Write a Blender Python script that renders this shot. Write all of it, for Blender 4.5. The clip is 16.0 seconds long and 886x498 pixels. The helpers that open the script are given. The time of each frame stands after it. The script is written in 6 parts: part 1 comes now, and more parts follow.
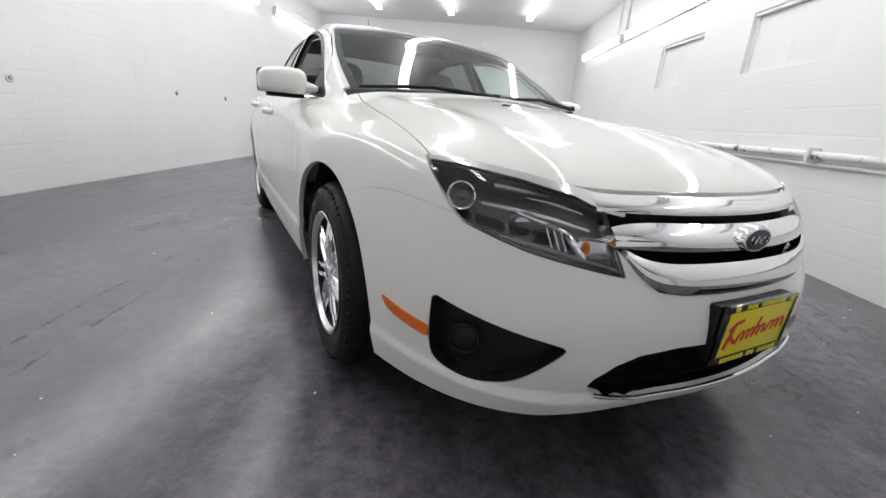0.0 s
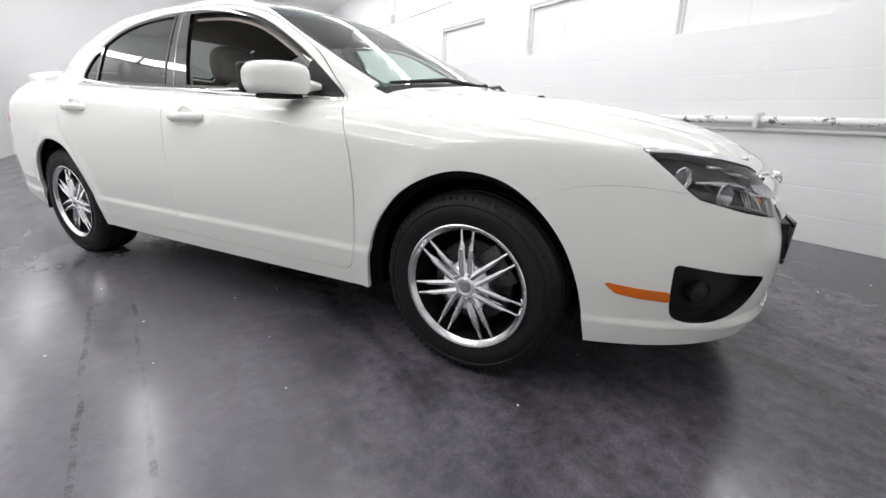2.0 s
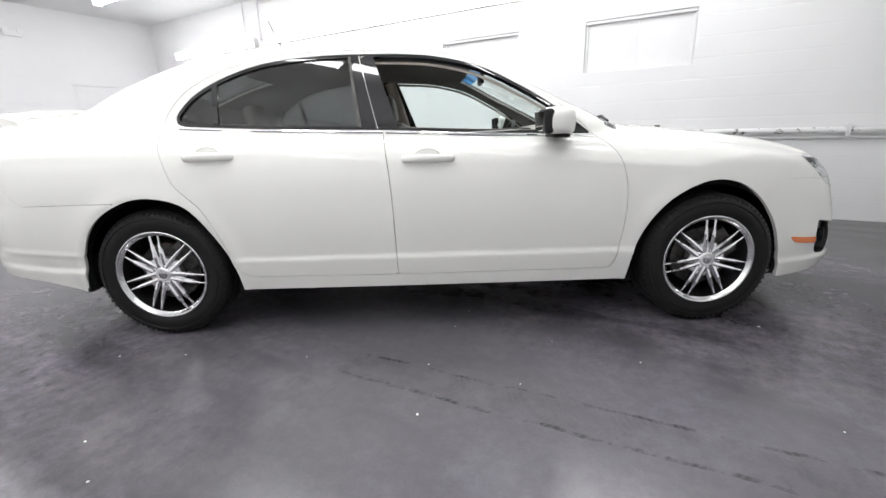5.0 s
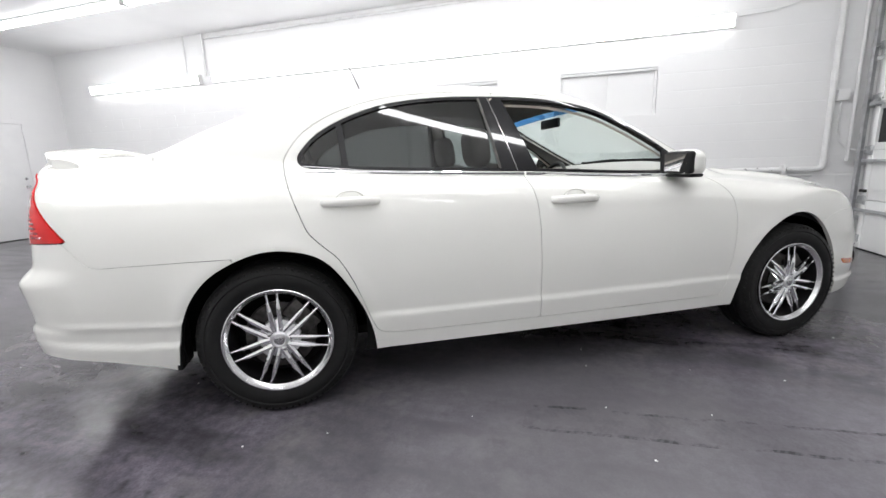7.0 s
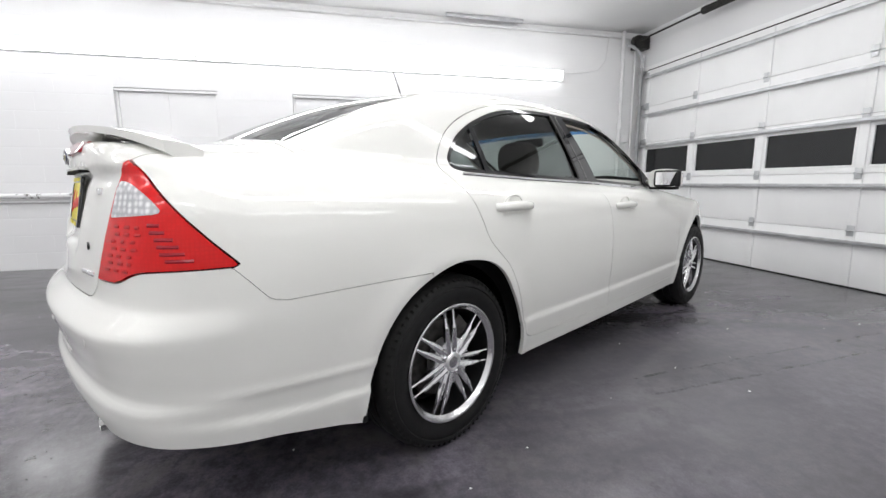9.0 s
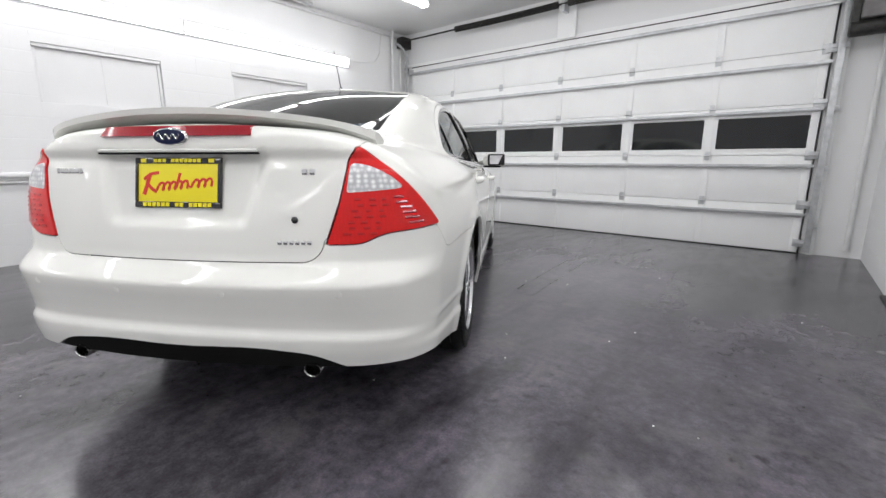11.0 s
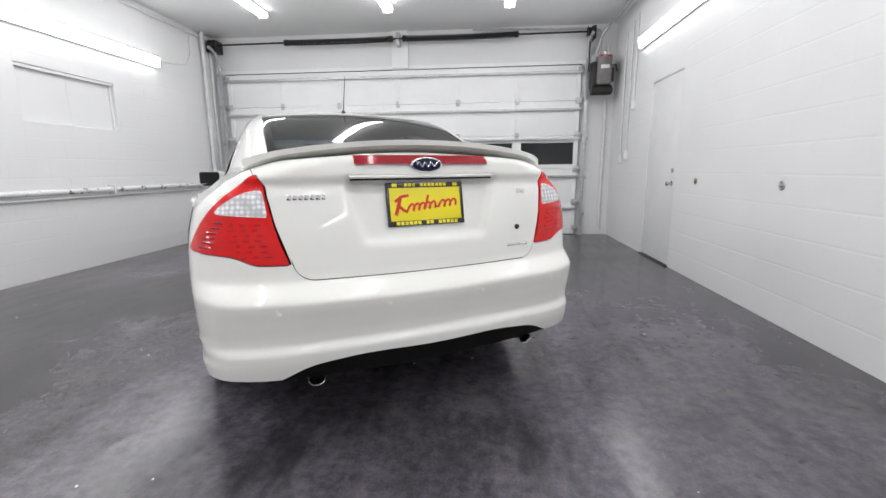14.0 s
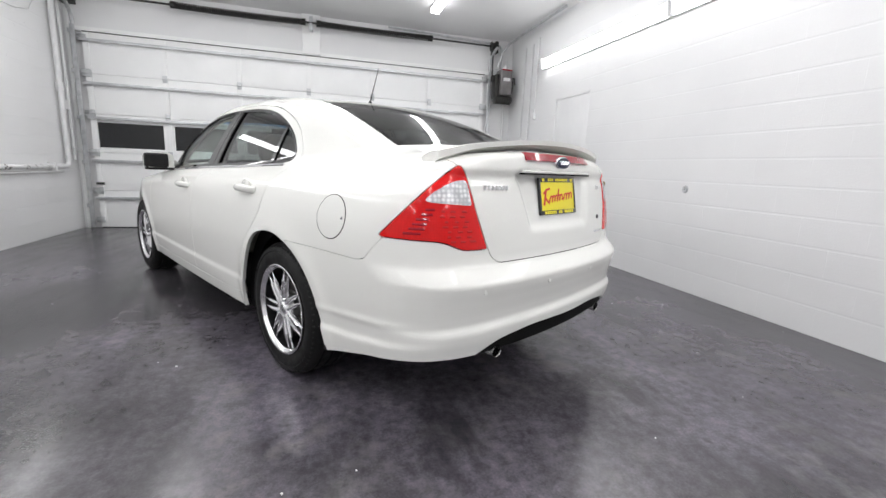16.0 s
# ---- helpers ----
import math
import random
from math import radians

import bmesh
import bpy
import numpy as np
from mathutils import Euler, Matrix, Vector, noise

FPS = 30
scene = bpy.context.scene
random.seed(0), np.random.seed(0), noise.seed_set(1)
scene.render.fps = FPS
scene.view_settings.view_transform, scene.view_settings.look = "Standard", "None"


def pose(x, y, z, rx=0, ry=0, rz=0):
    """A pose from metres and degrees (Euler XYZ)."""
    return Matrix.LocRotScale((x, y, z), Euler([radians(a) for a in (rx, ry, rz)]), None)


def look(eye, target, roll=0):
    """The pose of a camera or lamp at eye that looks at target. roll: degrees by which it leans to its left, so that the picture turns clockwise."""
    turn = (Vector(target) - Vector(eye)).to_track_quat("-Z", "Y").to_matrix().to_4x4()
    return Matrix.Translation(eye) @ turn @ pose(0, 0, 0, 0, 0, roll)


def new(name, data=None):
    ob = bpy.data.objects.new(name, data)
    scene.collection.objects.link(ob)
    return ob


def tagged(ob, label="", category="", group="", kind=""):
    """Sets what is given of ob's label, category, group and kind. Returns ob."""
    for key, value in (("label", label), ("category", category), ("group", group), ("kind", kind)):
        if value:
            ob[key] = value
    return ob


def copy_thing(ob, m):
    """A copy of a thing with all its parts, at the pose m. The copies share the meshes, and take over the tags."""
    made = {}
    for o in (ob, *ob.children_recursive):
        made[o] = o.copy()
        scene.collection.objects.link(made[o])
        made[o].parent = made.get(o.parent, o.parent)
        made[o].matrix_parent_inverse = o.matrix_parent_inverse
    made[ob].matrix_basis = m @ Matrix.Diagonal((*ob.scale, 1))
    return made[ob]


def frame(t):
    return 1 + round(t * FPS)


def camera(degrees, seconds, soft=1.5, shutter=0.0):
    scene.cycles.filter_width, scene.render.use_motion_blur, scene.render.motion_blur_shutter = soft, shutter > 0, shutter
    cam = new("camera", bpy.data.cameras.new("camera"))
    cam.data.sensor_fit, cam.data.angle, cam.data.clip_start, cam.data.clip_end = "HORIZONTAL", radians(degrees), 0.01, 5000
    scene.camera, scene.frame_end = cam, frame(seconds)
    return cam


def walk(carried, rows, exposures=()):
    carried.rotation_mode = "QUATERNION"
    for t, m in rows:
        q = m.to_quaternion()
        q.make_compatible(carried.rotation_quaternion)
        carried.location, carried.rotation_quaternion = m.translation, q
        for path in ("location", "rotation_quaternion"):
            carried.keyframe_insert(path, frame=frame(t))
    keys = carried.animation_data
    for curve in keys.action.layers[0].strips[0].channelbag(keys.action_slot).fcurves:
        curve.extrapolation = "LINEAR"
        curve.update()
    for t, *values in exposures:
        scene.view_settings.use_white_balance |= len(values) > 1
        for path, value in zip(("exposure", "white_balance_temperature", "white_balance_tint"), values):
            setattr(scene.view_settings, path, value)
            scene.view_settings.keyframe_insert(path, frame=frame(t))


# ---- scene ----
cam = camera(92.3, 16.0)
PATH = [
    (0, (-0.375, 3.07, 0.899), (-0.337, 1.156, 0.321), 4.8),
    (0.5, (-0.065, 3.003, 0.896), (-0.299, 1.1, 0.327), 5.5),
    (1, (0.259, 2.943, 0.882), (-0.305, 1.115, 0.297), 5.2),
    (1.5, (0.568, 2.835, 0.892), (-0.166, 1.073, 0.293), 3.1),
    (2, (0.866, 2.72, 0.911), (-0.152, 1.114, 0.291), 0.8),
    (2.5, (1.185, 2.571, 0.948), (-0.065, 1.118, 0.376), -3.4),
    (3, (1.472, 2.355, 0.968), (0.147, 0.949, 0.45), -1.3),
    (3.5, (1.745, 2.165, 0.98), (0.237, 0.948, 0.487), -0.8),
    (4, (2.043, 1.92, 1.003), (0.534, 0.707, 0.505), -3.9),
    (4.2, (2.144, 1.822, 1.001), (0.617, 0.638, 0.485), -3.5),
    (6.3, (2.827, 0.859, 1.025), (0.972, 0.25, 0.592), -1.9),
    (6.5, (2.85, 0.732, 1.041), (0.983, 0.131, 0.65), -2.4),
    (7, (2.853, 0.41, 1.034), (0.973, -0.156, 0.651), -1.8),
    (7.5, (2.885, 0.071, 1.008), (0.949, -0.284, 0.648), -0.5),
    (8, (2.891, -0.323, 0.996), (0.939, -0.51, 0.605), -1.0),
    (8.5, (2.879, -0.737, 0.988), (0.923, -0.643, 0.583), -1.9),
    (8.7, (2.889, -0.908, 0.991), (0.941, -0.648, 0.618), -1.2),
    (10.8, (2.756, -2.46, 1.01), (1.394, -1.033, 0.677), -0.4),
    (11, (2.725, -2.578, 1.016), (1.494, -1.056, 0.605), 0.0),
    (11.5, (2.572, -2.82, 1.053), (1.426, -1.211, 0.739), 0.4),
    (12, (2.339, -3.01, 1.064), (1.363, -1.293, 0.748), 0.6),
    (12.5, (2.116, -3.216, 1.08), (1.338, -1.388, 0.841), -0.7),
    (13, (1.878, -3.374, 1.065), (1.245, -1.502, 0.753), 0.3),
    (13.5, (1.633, -3.502, 1.071), (1.201, -1.579, 0.73), 1.9),
    (14, (1.372, -3.656, 1.069), (1.188, -1.698, 0.702), -0.5),
    (14.5, (1.066, -3.724, 1.059), (0.96, -1.761, 0.688), 0.9),
    (15, (0.755, -3.785, 1.054), (0.785, -1.823, 0.667), 2.8),
    (15.5, (0.422, -3.82, 1.058), (0.826, -1.902, 0.659), 2.2),
    (16, (0.101, -3.756, 1.045), (0.664, -1.874, 0.672), 2.4),
]
walk(cam, [(t, look(eye, target, roll)) for t, eye, target, roll in PATH],
     exposures=[(0, -0.04), (1.5, 0.17), (4, 0.28), (7, 0.17), (8.7, 0.03), (10.8, -0.10), (13, -0.11), (16, -0.03)])


# ---- world: the place is a closed hall, so only a trace of outside light ----
world = bpy.data.worlds.new("world")
scene.world = world
world.use_nodes = True
world.node_tree.nodes["Background"].inputs[0].default_value = (0.9, 0.95, 1.0, 1)
world.node_tree.nodes["Background"].inputs[1].default_value = 0.02
TUBE_POWER, WALL_TUBE_POWER = 15.0, 12.5


# ---- materials ----
def material(name, base, rough=0.5, metal=0.0, coat=0.0, specular=0.5):
    m = bpy.data.materials.new(name)
    m.use_nodes = True
    b = m.node_tree.nodes["Principled BSDF"]
    b.inputs["Base Color"].default_value = (*base, 1)
    b.inputs["Roughness"].default_value = rough
    b.inputs["Metallic"].default_value = metal
    b.inputs["Coat Weight"].default_value = coat
    b.inputs["Coat Roughness"].default_value = 0.03
    b.inputs["Specular IOR Level"].default_value = specular
    return m


def node(m, kind, **values):
    n = m.node_tree.nodes.new(kind)
    for key, value in values.items():
        if key == "operation":
            n.operation = value
        elif key == "blend_type":
            n.blend_type = value
        else:
            n.inputs[key].default_value = value
    return n


def link(m, a, out, b, into):
    m.node_tree.links.new(a.outputs[out], b.inputs[into])


def shader(m):
    return m.node_tree.nodes["Principled BSDF"]


def coords(m, scale=(1, 1, 1), shift=(0.37, 0.19, 0.43), turn=0):
    tex = m.node_tree.nodes.new("ShaderNodeNewGeometry")
    mp = m.node_tree.nodes.new("ShaderNodeMapping")
    mp.inputs["Scale"].default_value = scale
    mp.inputs["Location"].default_value = shift
    mp.inputs["Rotation"].default_value = (0, 0, radians(turn))
    link(m, tex, "Position", mp, "Vector")
    return mp


def ramp(m, stops):
    r = m.node_tree.nodes.new("ShaderNodeValToRGB")
    while len(r.color_ramp.elements) < len(stops):
        r.color_ramp.elements.new(0.5)
    for e, (at, col) in zip(r.color_ramp.elements, stops):
        e.position = at
        e.color = (*col, 1) if len(col) == 3 else col
    return r


def grain(m, colours, scale, detail=5.0, rough=None, bump=0.0, bump_scale=None, stretch=(1, 1, 1), distance=0.002):
    """Noise between colours (stops), optional roughness range and bump."""
    mp = coords(m, stretch)
    n = node(m, "ShaderNodeTexNoise", Scale=scale, Detail=detail)
    link(m, mp, "Vector", n, "Vector")
    r = ramp(m, colours)
    link(m, n, "Fac", r, "Fac")
    link(m, r, "Color", shader(m), "Base Color")
    if rough:
        rr = ramp(m, [(0.3, (rough[0],) * 3), (0.7, (rough[1],) * 3)])
        link(m, n, "Fac", rr, "Fac")
        link(m, rr, "Color", shader(m), "Roughness")
    if bump:
        n2 = node(m, "ShaderNodeTexNoise", Scale=bump_scale or scale * 4, Detail=4.0)
        link(m, mp, "Vector", n2, "Vector")
        bp = node(m, "ShaderNodeBump", Strength=bump, Distance=distance)
        link(m, n2, "Fac", bp, "Height")
        link(m, bp, "Normal", shader(m), "Normal")
    return m


def emitter(name, colour, strength):
    m = bpy.data.materials.new(name)
    m.use_nodes = True
    b = m.node_tree.nodes["Principled BSDF"]
    b.inputs["Base Color"].default_value = (0.8, 0.8, 0.8, 1)
    b.inputs["Emission Color"].default_value = (*colour, 1)
    b.inputs["Emission Strength"].default_value = strength
    return m


def glass(name, tint, opacity, rough=0.0):
    """Thin pane: clear tinted transmission with a true dielectric gloss."""
    m = bpy.data.materials.new(name)
    m.use_nodes = True
    nt = m.node_tree
    out = nt.nodes["Material Output"]
    nt.nodes.remove(nt.nodes["Principled BSDF"])
    clear = nt.nodes.new("ShaderNodeBsdfTransparent")
    clear.inputs[0].default_value = (*tint, 1)
    gloss = nt.nodes.new("ShaderNodeBsdfGlossy")
    gloss.inputs["Roughness"].default_value = rough
    lw = nt.nodes.new("ShaderNodeLayerWeight")
    lw.inputs["Blend"].default_value = 0.5
    power = nt.nodes.new("ShaderNodeMath")
    power.operation = "POWER"
    power.inputs[1].default_value = 5.0
    nt.links.new(lw.outputs["Facing"], power.inputs[0])
    fres = nt.nodes.new("ShaderNodeMath")
    fres.operation = "MULTIPLY_ADD"
    fres.inputs[1].default_value, fres.inputs[2].default_value = 0.92, 0.08
    nt.links.new(power.outputs[0], fres.inputs[0])
    mix = nt.nodes.new("ShaderNodeMixShader")
    nt.links.new(fres.outputs[0], mix.inputs[0])
    nt.links.new(clear.outputs[0], mix.inputs[1])
    nt.links.new(gloss.outputs[0], mix.inputs[2])
    last = mix
    if opacity:
        body = nt.nodes.new("ShaderNodeBsdfDiffuse")
        body.inputs[0].default_value = (0.01, 0.011, 0.012, 1)
        mix2 = nt.nodes.new("ShaderNodeMixShader")
        mix2.inputs[0].default_value = opacity
        nt.links.new(clear.outputs[0], mix2.inputs[1])
        nt.links.new(body.outputs[0], mix2.inputs[2])
        nt.links.new(mix2.outputs[0], mix.inputs[1])
    nt.links.new(last.outputs[0], out.inputs[0])
    return m


PAINT = material("white_paint_gloss", (0.74, 0.73, 0.685), 0.5, 0.0, 1.0, 0.0)
shader(PAINT).inputs["Coat Roughness"].default_value = 0.012
shader(PAINT).inputs["Coat IOR"].default_value = 1.5
grain(PAINT, [(0.3, (0.795, 0.795, 0.757)), (0.7, (0.81, 0.81, 0.772))], 900.0, 2.0)
GAP = material("gap_black", (0.008, 0.008, 0.008), 0.8, 0, 0, 0.1)
BLACK = grain(material("black_plastic", (0.02, 0.02, 0.02), 0.45, 0, 0, 0.28), [(0.3, (0.007, 0.007, 0.0075)), (0.7, (0.013, 0.013, 0.0135))], 60.0, 4.0, (0.42, 0.58), 0.15, 700.0)
GLOSSBLACK = material("gloss_black", (0.006, 0.006, 0.008), 0.04, 0, 0.6, 0.5)
RUBBER = grain(material("tyre_rubber", (0.02, 0.02, 0.02), 0.6, 0, 0, 0.25), [(0.3, (0.007, 0.007, 0.007)), (0.7, (0.013, 0.013, 0.013))], 25.0, 5.0, (0.45, 0.7), 0.2, 300.0)
CHROME = material("chrome", (0.86, 0.86, 0.87), 0.05, 1.0)
HUBCHROME = material("satin_chrome", (0.74, 0.74, 0.75), 0.26, 1.0)
DARKCHROME = material("dark_exhaust_steel", (0.42, 0.415, 0.41), 0.2, 1.0)
SILVER = material("silver_wheel_chrome", (0.86, 0.86, 0.87), 0.34, 1.0)
DULLCHROME = material("brushed_metal", (0.6, 0.6, 0.61), 0.22, 1.0)
IRON = grain(material("brake_iron", (0.2, 0.19, 0.18), 0.5, 0.8), [(0.3, (0.05, 0.048, 0.046)), (0.7, (0.13, 0.125, 0.12))], 40.0, 4.0, (0.35, 0.6))
TINTED = glass("privacy_glass", (0.26, 0.28, 0.275), 0.0)
CLEAR = glass("green_tinted_glass", (0.80, 0.90, 0.87), 0.0)
SCREEN = glass("windscreen_glass", (0.80, 0.90, 0.86), 0.0)
SUNBAND = glass("blue_sun_band", (0.10, 0.36, 0.80), 0.0)
LENS = glass("clear_lens", (0.95, 0.96, 0.97), 0.0)
RED = material("red_lens", (0.72, 0.010, 0.012), 0.25, 0, 0.55, 0.1)


def lens_cells(m, lit, dark, size):
    """Rows of small moulded cells behind a coloured lens."""
    mp = coords(m, (1, 1, 1))
    br = m.node_tree.nodes.new("ShaderNodeTexVoronoi")
    br.inputs["Scale"].default_value = 1 / size
    br.inputs["Randomness"].default_value = 0.25
    link(m, mp, "Vector", br, "Vector")
    r = ramp(m, [(0.15, lit), (0.60, dark)])
    link(m, br, "Distance", r, "Fac")
    link(m, r, "Color", shader(m), "Base Color")
    b = node(m, "ShaderNodeBump", Strength=0.12, Distance=0.003)
    link(m, br, "Distance", b, "Height")
    link(m, b, "Normal", shader(m), "Normal")


lens_cells(RED, (0.70, 0.008, 0.009), (0.64, 0.006, 0.007), 0.010)
AMBER = material("amber_lens", (0.72, 0.15, 0.006), 0.15, 0, 0.6)
DEEPRED = material("deep_red_cell", (0.46, 0.004, 0.006), 0.4, 0, 0.0, 0.2)
DARKRED = material("dark_red_lens", (0.30, 0.005, 0.015), 0.1, 0, 0.4)
YELLOW = material("yellow_plate", (0.86, 0.74, 0.012), 0.4, 0, 0.2)
PLATERED = material("plate_red_script", (0.62, 0.025, 0.015), 0.4)
BLUE = material("badge_blue", (0.008, 0.012, 0.045), 0.25, 0, 0.15, 0.25)
BEIGE = grain(material("beige_trim", (0.42, 0.38, 0.33), 0.6), [(0.3, (0.39, 0.355, 0.31)), (0.7, (0.46, 0.42, 0.37))], 30.0, 4.0, (0.5, 0.7), 0.2, 500.0)
DASH = grain(material("dash_vinyl", (0.34, 0.33, 0.31), 0.55), [(0.3, (0.36, 0.35, 0.33)), (0.7, (0.42, 0.41, 0.39))], 40.0, 4.0, (0.45, 0.6), 0.2, 500.0)
SEAT = grain(material("seat_leather", (0.30, 0.265, 0.22), 0.5), [(0.3, (0.15, 0.14, 0.125)), (0.7, (0.20, 0.188, 0.17))], 18.0, 4.0, (0.4, 0.6), 0.25, 350.0)
HEADLINER = grain(material("headliner_cloth", (0.42, 0.38, 0.32), 0.9), [(0.3, (0.16, 0.156, 0.15)), (0.7, (0.20, 0.196, 0.19))], 300.0)


# ---- mesh helpers ----
def thing(name, label, category, group="", at=None):
    ob = new(name)
    ob.empty_display_size = 0.2
    if at is not None:
        ob.matrix_world = at
    return tagged(ob, label, category, group)


def mesh_of(name, verts, faces, material_, smooth=True):
    me = bpy.data.meshes.new(name)
    me.from_pydata([tuple(v) for v in verts], [], [tuple(f) for f in faces])
    me.materials.append(material_)
    if smooth:
        me.polygons.foreach_set("use_smooth", [True] * len(me.polygons))
    me.update()
    return me


def part(name, bm, material_, parent, label="", smooth=True):
    """Links a bmesh or a mesh as one object under a thing or a part."""
    if isinstance(bm, bmesh.types.BMesh):
        me = bpy.data.meshes.new(name)
        bmesh.ops.recalc_face_normals(bm, faces=bm.faces)
        bm.to_mesh(me)
        bm.free()
        me.materials.append(material_)
        if smooth:
            me.polygons.foreach_set("use_smooth", [True] * len(me.polygons))
            me.set_sharp_from_angle(angle=radians(35))
    else:
        me = bm
    ob = new(name, me)
    ob.parent = parent
    if label:
        ob["label"] = label
    return ob


def box_bm(lo, hi, bevel=0.0, segments=2, bm=None, matrix=None):
    """A bevelled block between two corners, added to bm."""
    own = bmesh.new()
    bmesh.ops.create_cube(own, size=1.0)
    lo, hi = Vector(lo), Vector(hi)
    for v in own.verts:
        v.co = Vector([(lo[i] + hi[i]) / 2 + v.co[i] * (hi[i] - lo[i]) for i in range(3)])
    if bevel:
        bmesh.ops.bevel(own, geom=own.edges[:], offset=bevel, segments=segments, profile=0.6, affect="EDGES")
    if matrix is not None:
        bmesh.ops.transform(own, matrix=matrix, verts=own.verts)
    if bm is None:
        return own
    join_bm(bm, own)
    return bm


def join_bm(bm, own):
    """Adds the geometry of own to bm and frees own."""
    made = [bm.verts.new(v.co) for v in own.verts]
    own.verts.index_update()
    for f in own.faces:
        try:
            bm.faces.new([made[v.index] for v in f.verts])
        except ValueError:
            pass
    own.free()


def lathe_bm(profile, steps=48, axis="x", closed=False, bm=None, matrix=None):
    """Turns a profile of (along, radius) about an axis."""
    own = bmesh.new()
    rings = []
    for along, r in profile:
        ring = []
        for i in range(steps):
            a = 2 * math.pi * i / steps
            p = (along, r * math.cos(a), r * math.sin(a))
            if axis == "y":
                p = (p[1], p[0], p[2])
            elif axis == "z":
                p = (p[1], p[2], p[0])
            ring.append(own.verts.new(p))
        rings.append(ring)
    pairs = list(zip(rings, rings[1:]))
    if closed:
        pairs.append((rings[-1], rings[0]))
    for a, b in pairs:
        for i in range(steps):
            own.faces.new((a[i], a[(i + 1) % steps], b[(i + 1) % steps], b[i]))
    if not closed:
        own.faces.new(rings[0])
        own.faces.new(rings[-1])
    if matrix is not None:
        bmesh.ops.transform(own, matrix=matrix, verts=own.verts)
    if bm is None:
        return own
    join_bm(bm, own)
    return bm


def tube_bm(points, radius, steps=10, bm=None, flat=1.0):
    """A round bar through points; radius may be one number or one a point."""
    own = bmesh.new()
    pts = [Vector(p) for p in points]
    radii = radius if isinstance(radius, (list, tuple)) else [radius] * len(pts)
    rings = []
    side = None
    for i, p in enumerate(pts):
        d = (pts[min(i + 1, len(pts) - 1)] - pts[max(i - 1, 0)]).normalized()
        ref = Vector((0, 0, 1)) if abs(d.z) < 0.9 else Vector((1, 0, 0))
        if side is None:
            side = d.cross(ref).normalized()
        side = (side - d * side.dot(d)).normalized()
        up = d.cross(side)
        rings.append([own.verts.new(p + (side * math.cos(2 * math.pi * k / steps) + up * flat * math.sin(2 * math.pi * k / steps)) * radii[i]) for k in range(steps)])
    for a, b in zip(rings, rings[1:]):
        for k in range(steps):
            own.faces.new((a[k], a[(k + 1) % steps], b[(k + 1) % steps], b[k]))
    own.faces.new(rings[0])
    own.faces.new(rings[-1])
    if bm is None:
        return own
    join_bm(bm, own)
    return bm


# ---- the hall: x from wall to wall, y to the roller door, z up ----
X0, X1, Y0, Y1, H = -3.10, 3.39, -8.70, 3.50, 3.22
WALL = grain(material("white_block_paint", (0.78, 0.78, 0.78), 0.55), [(0.25, (0.745, 0.745, 0.75)), (0.6, (0.78, 0.78, 0.78))], 1.3, 6.0, (0.42, 0.62), 0.25, 90.0)
CEIL = grain(material("ceiling_paint", (0.78, 0.78, 0.78), 0.6), [(0.25, (0.75, 0.75, 0.75)), (0.6, (0.82, 0.82, 0.82))], 0.8, 6.0, (0.5, 0.7), 0.2, 60.0)
DOORWHITE = grain(material("door_panel_white", (0.75, 0.755, 0.75), 0.45), [(0.25, (0.84, 0.845, 0.84)), (0.6, (0.885, 0.89, 0.885))], 2.2, 6.0, (0.35, 0.55), 0.1, 60.0)
GALV = grain(material("galvanised_steel", (0.55, 0.56, 0.57), 0.4, 0.6), [(0.3, (0.42, 0.43, 0.44)), (0.7, (0.62, 0.63, 0.64))], 14.0, 4.0, (0.3, 0.5))
PIPEWHITE = grain(material("pipe_white_paint", (0.74, 0.74, 0.74), 0.5), [(0.3, (0.68, 0.68, 0.68)), (0.7, (0.76, 0.76, 0.76))], 9.0, 5.0, (0.4, 0.6), 0.3, 60.0)
DARKSTEEL = grain(material("dark_steel", (0.03, 0.03, 0.03), 0.5, 0.5), [(0.3, (0.02, 0.02, 0.02)), (0.7, (0.05, 0.048, 0.045))], 30.0, 4.0, (0.35, 0.6))
NIGHT = material("dark_window_pane", (0.012, 0.013, 0.014), 0.08)
TUBE = emitter("lit_ceiling_cover", (0.985, 0.985, 1.0), TUBE_POWER)
WALLTUBE = emitter("lit_wall_cover", (0.985, 0.985, 1.0), WALL_TUBE_POWER)
ENAMEL = material("white_enamel", (0.80, 0.80, 0.80), 0.3)

FLOOR = material("dark_sealed_concrete", (0.06, 0.06, 0.065), 0.3, 0, 0.0, 0.58)


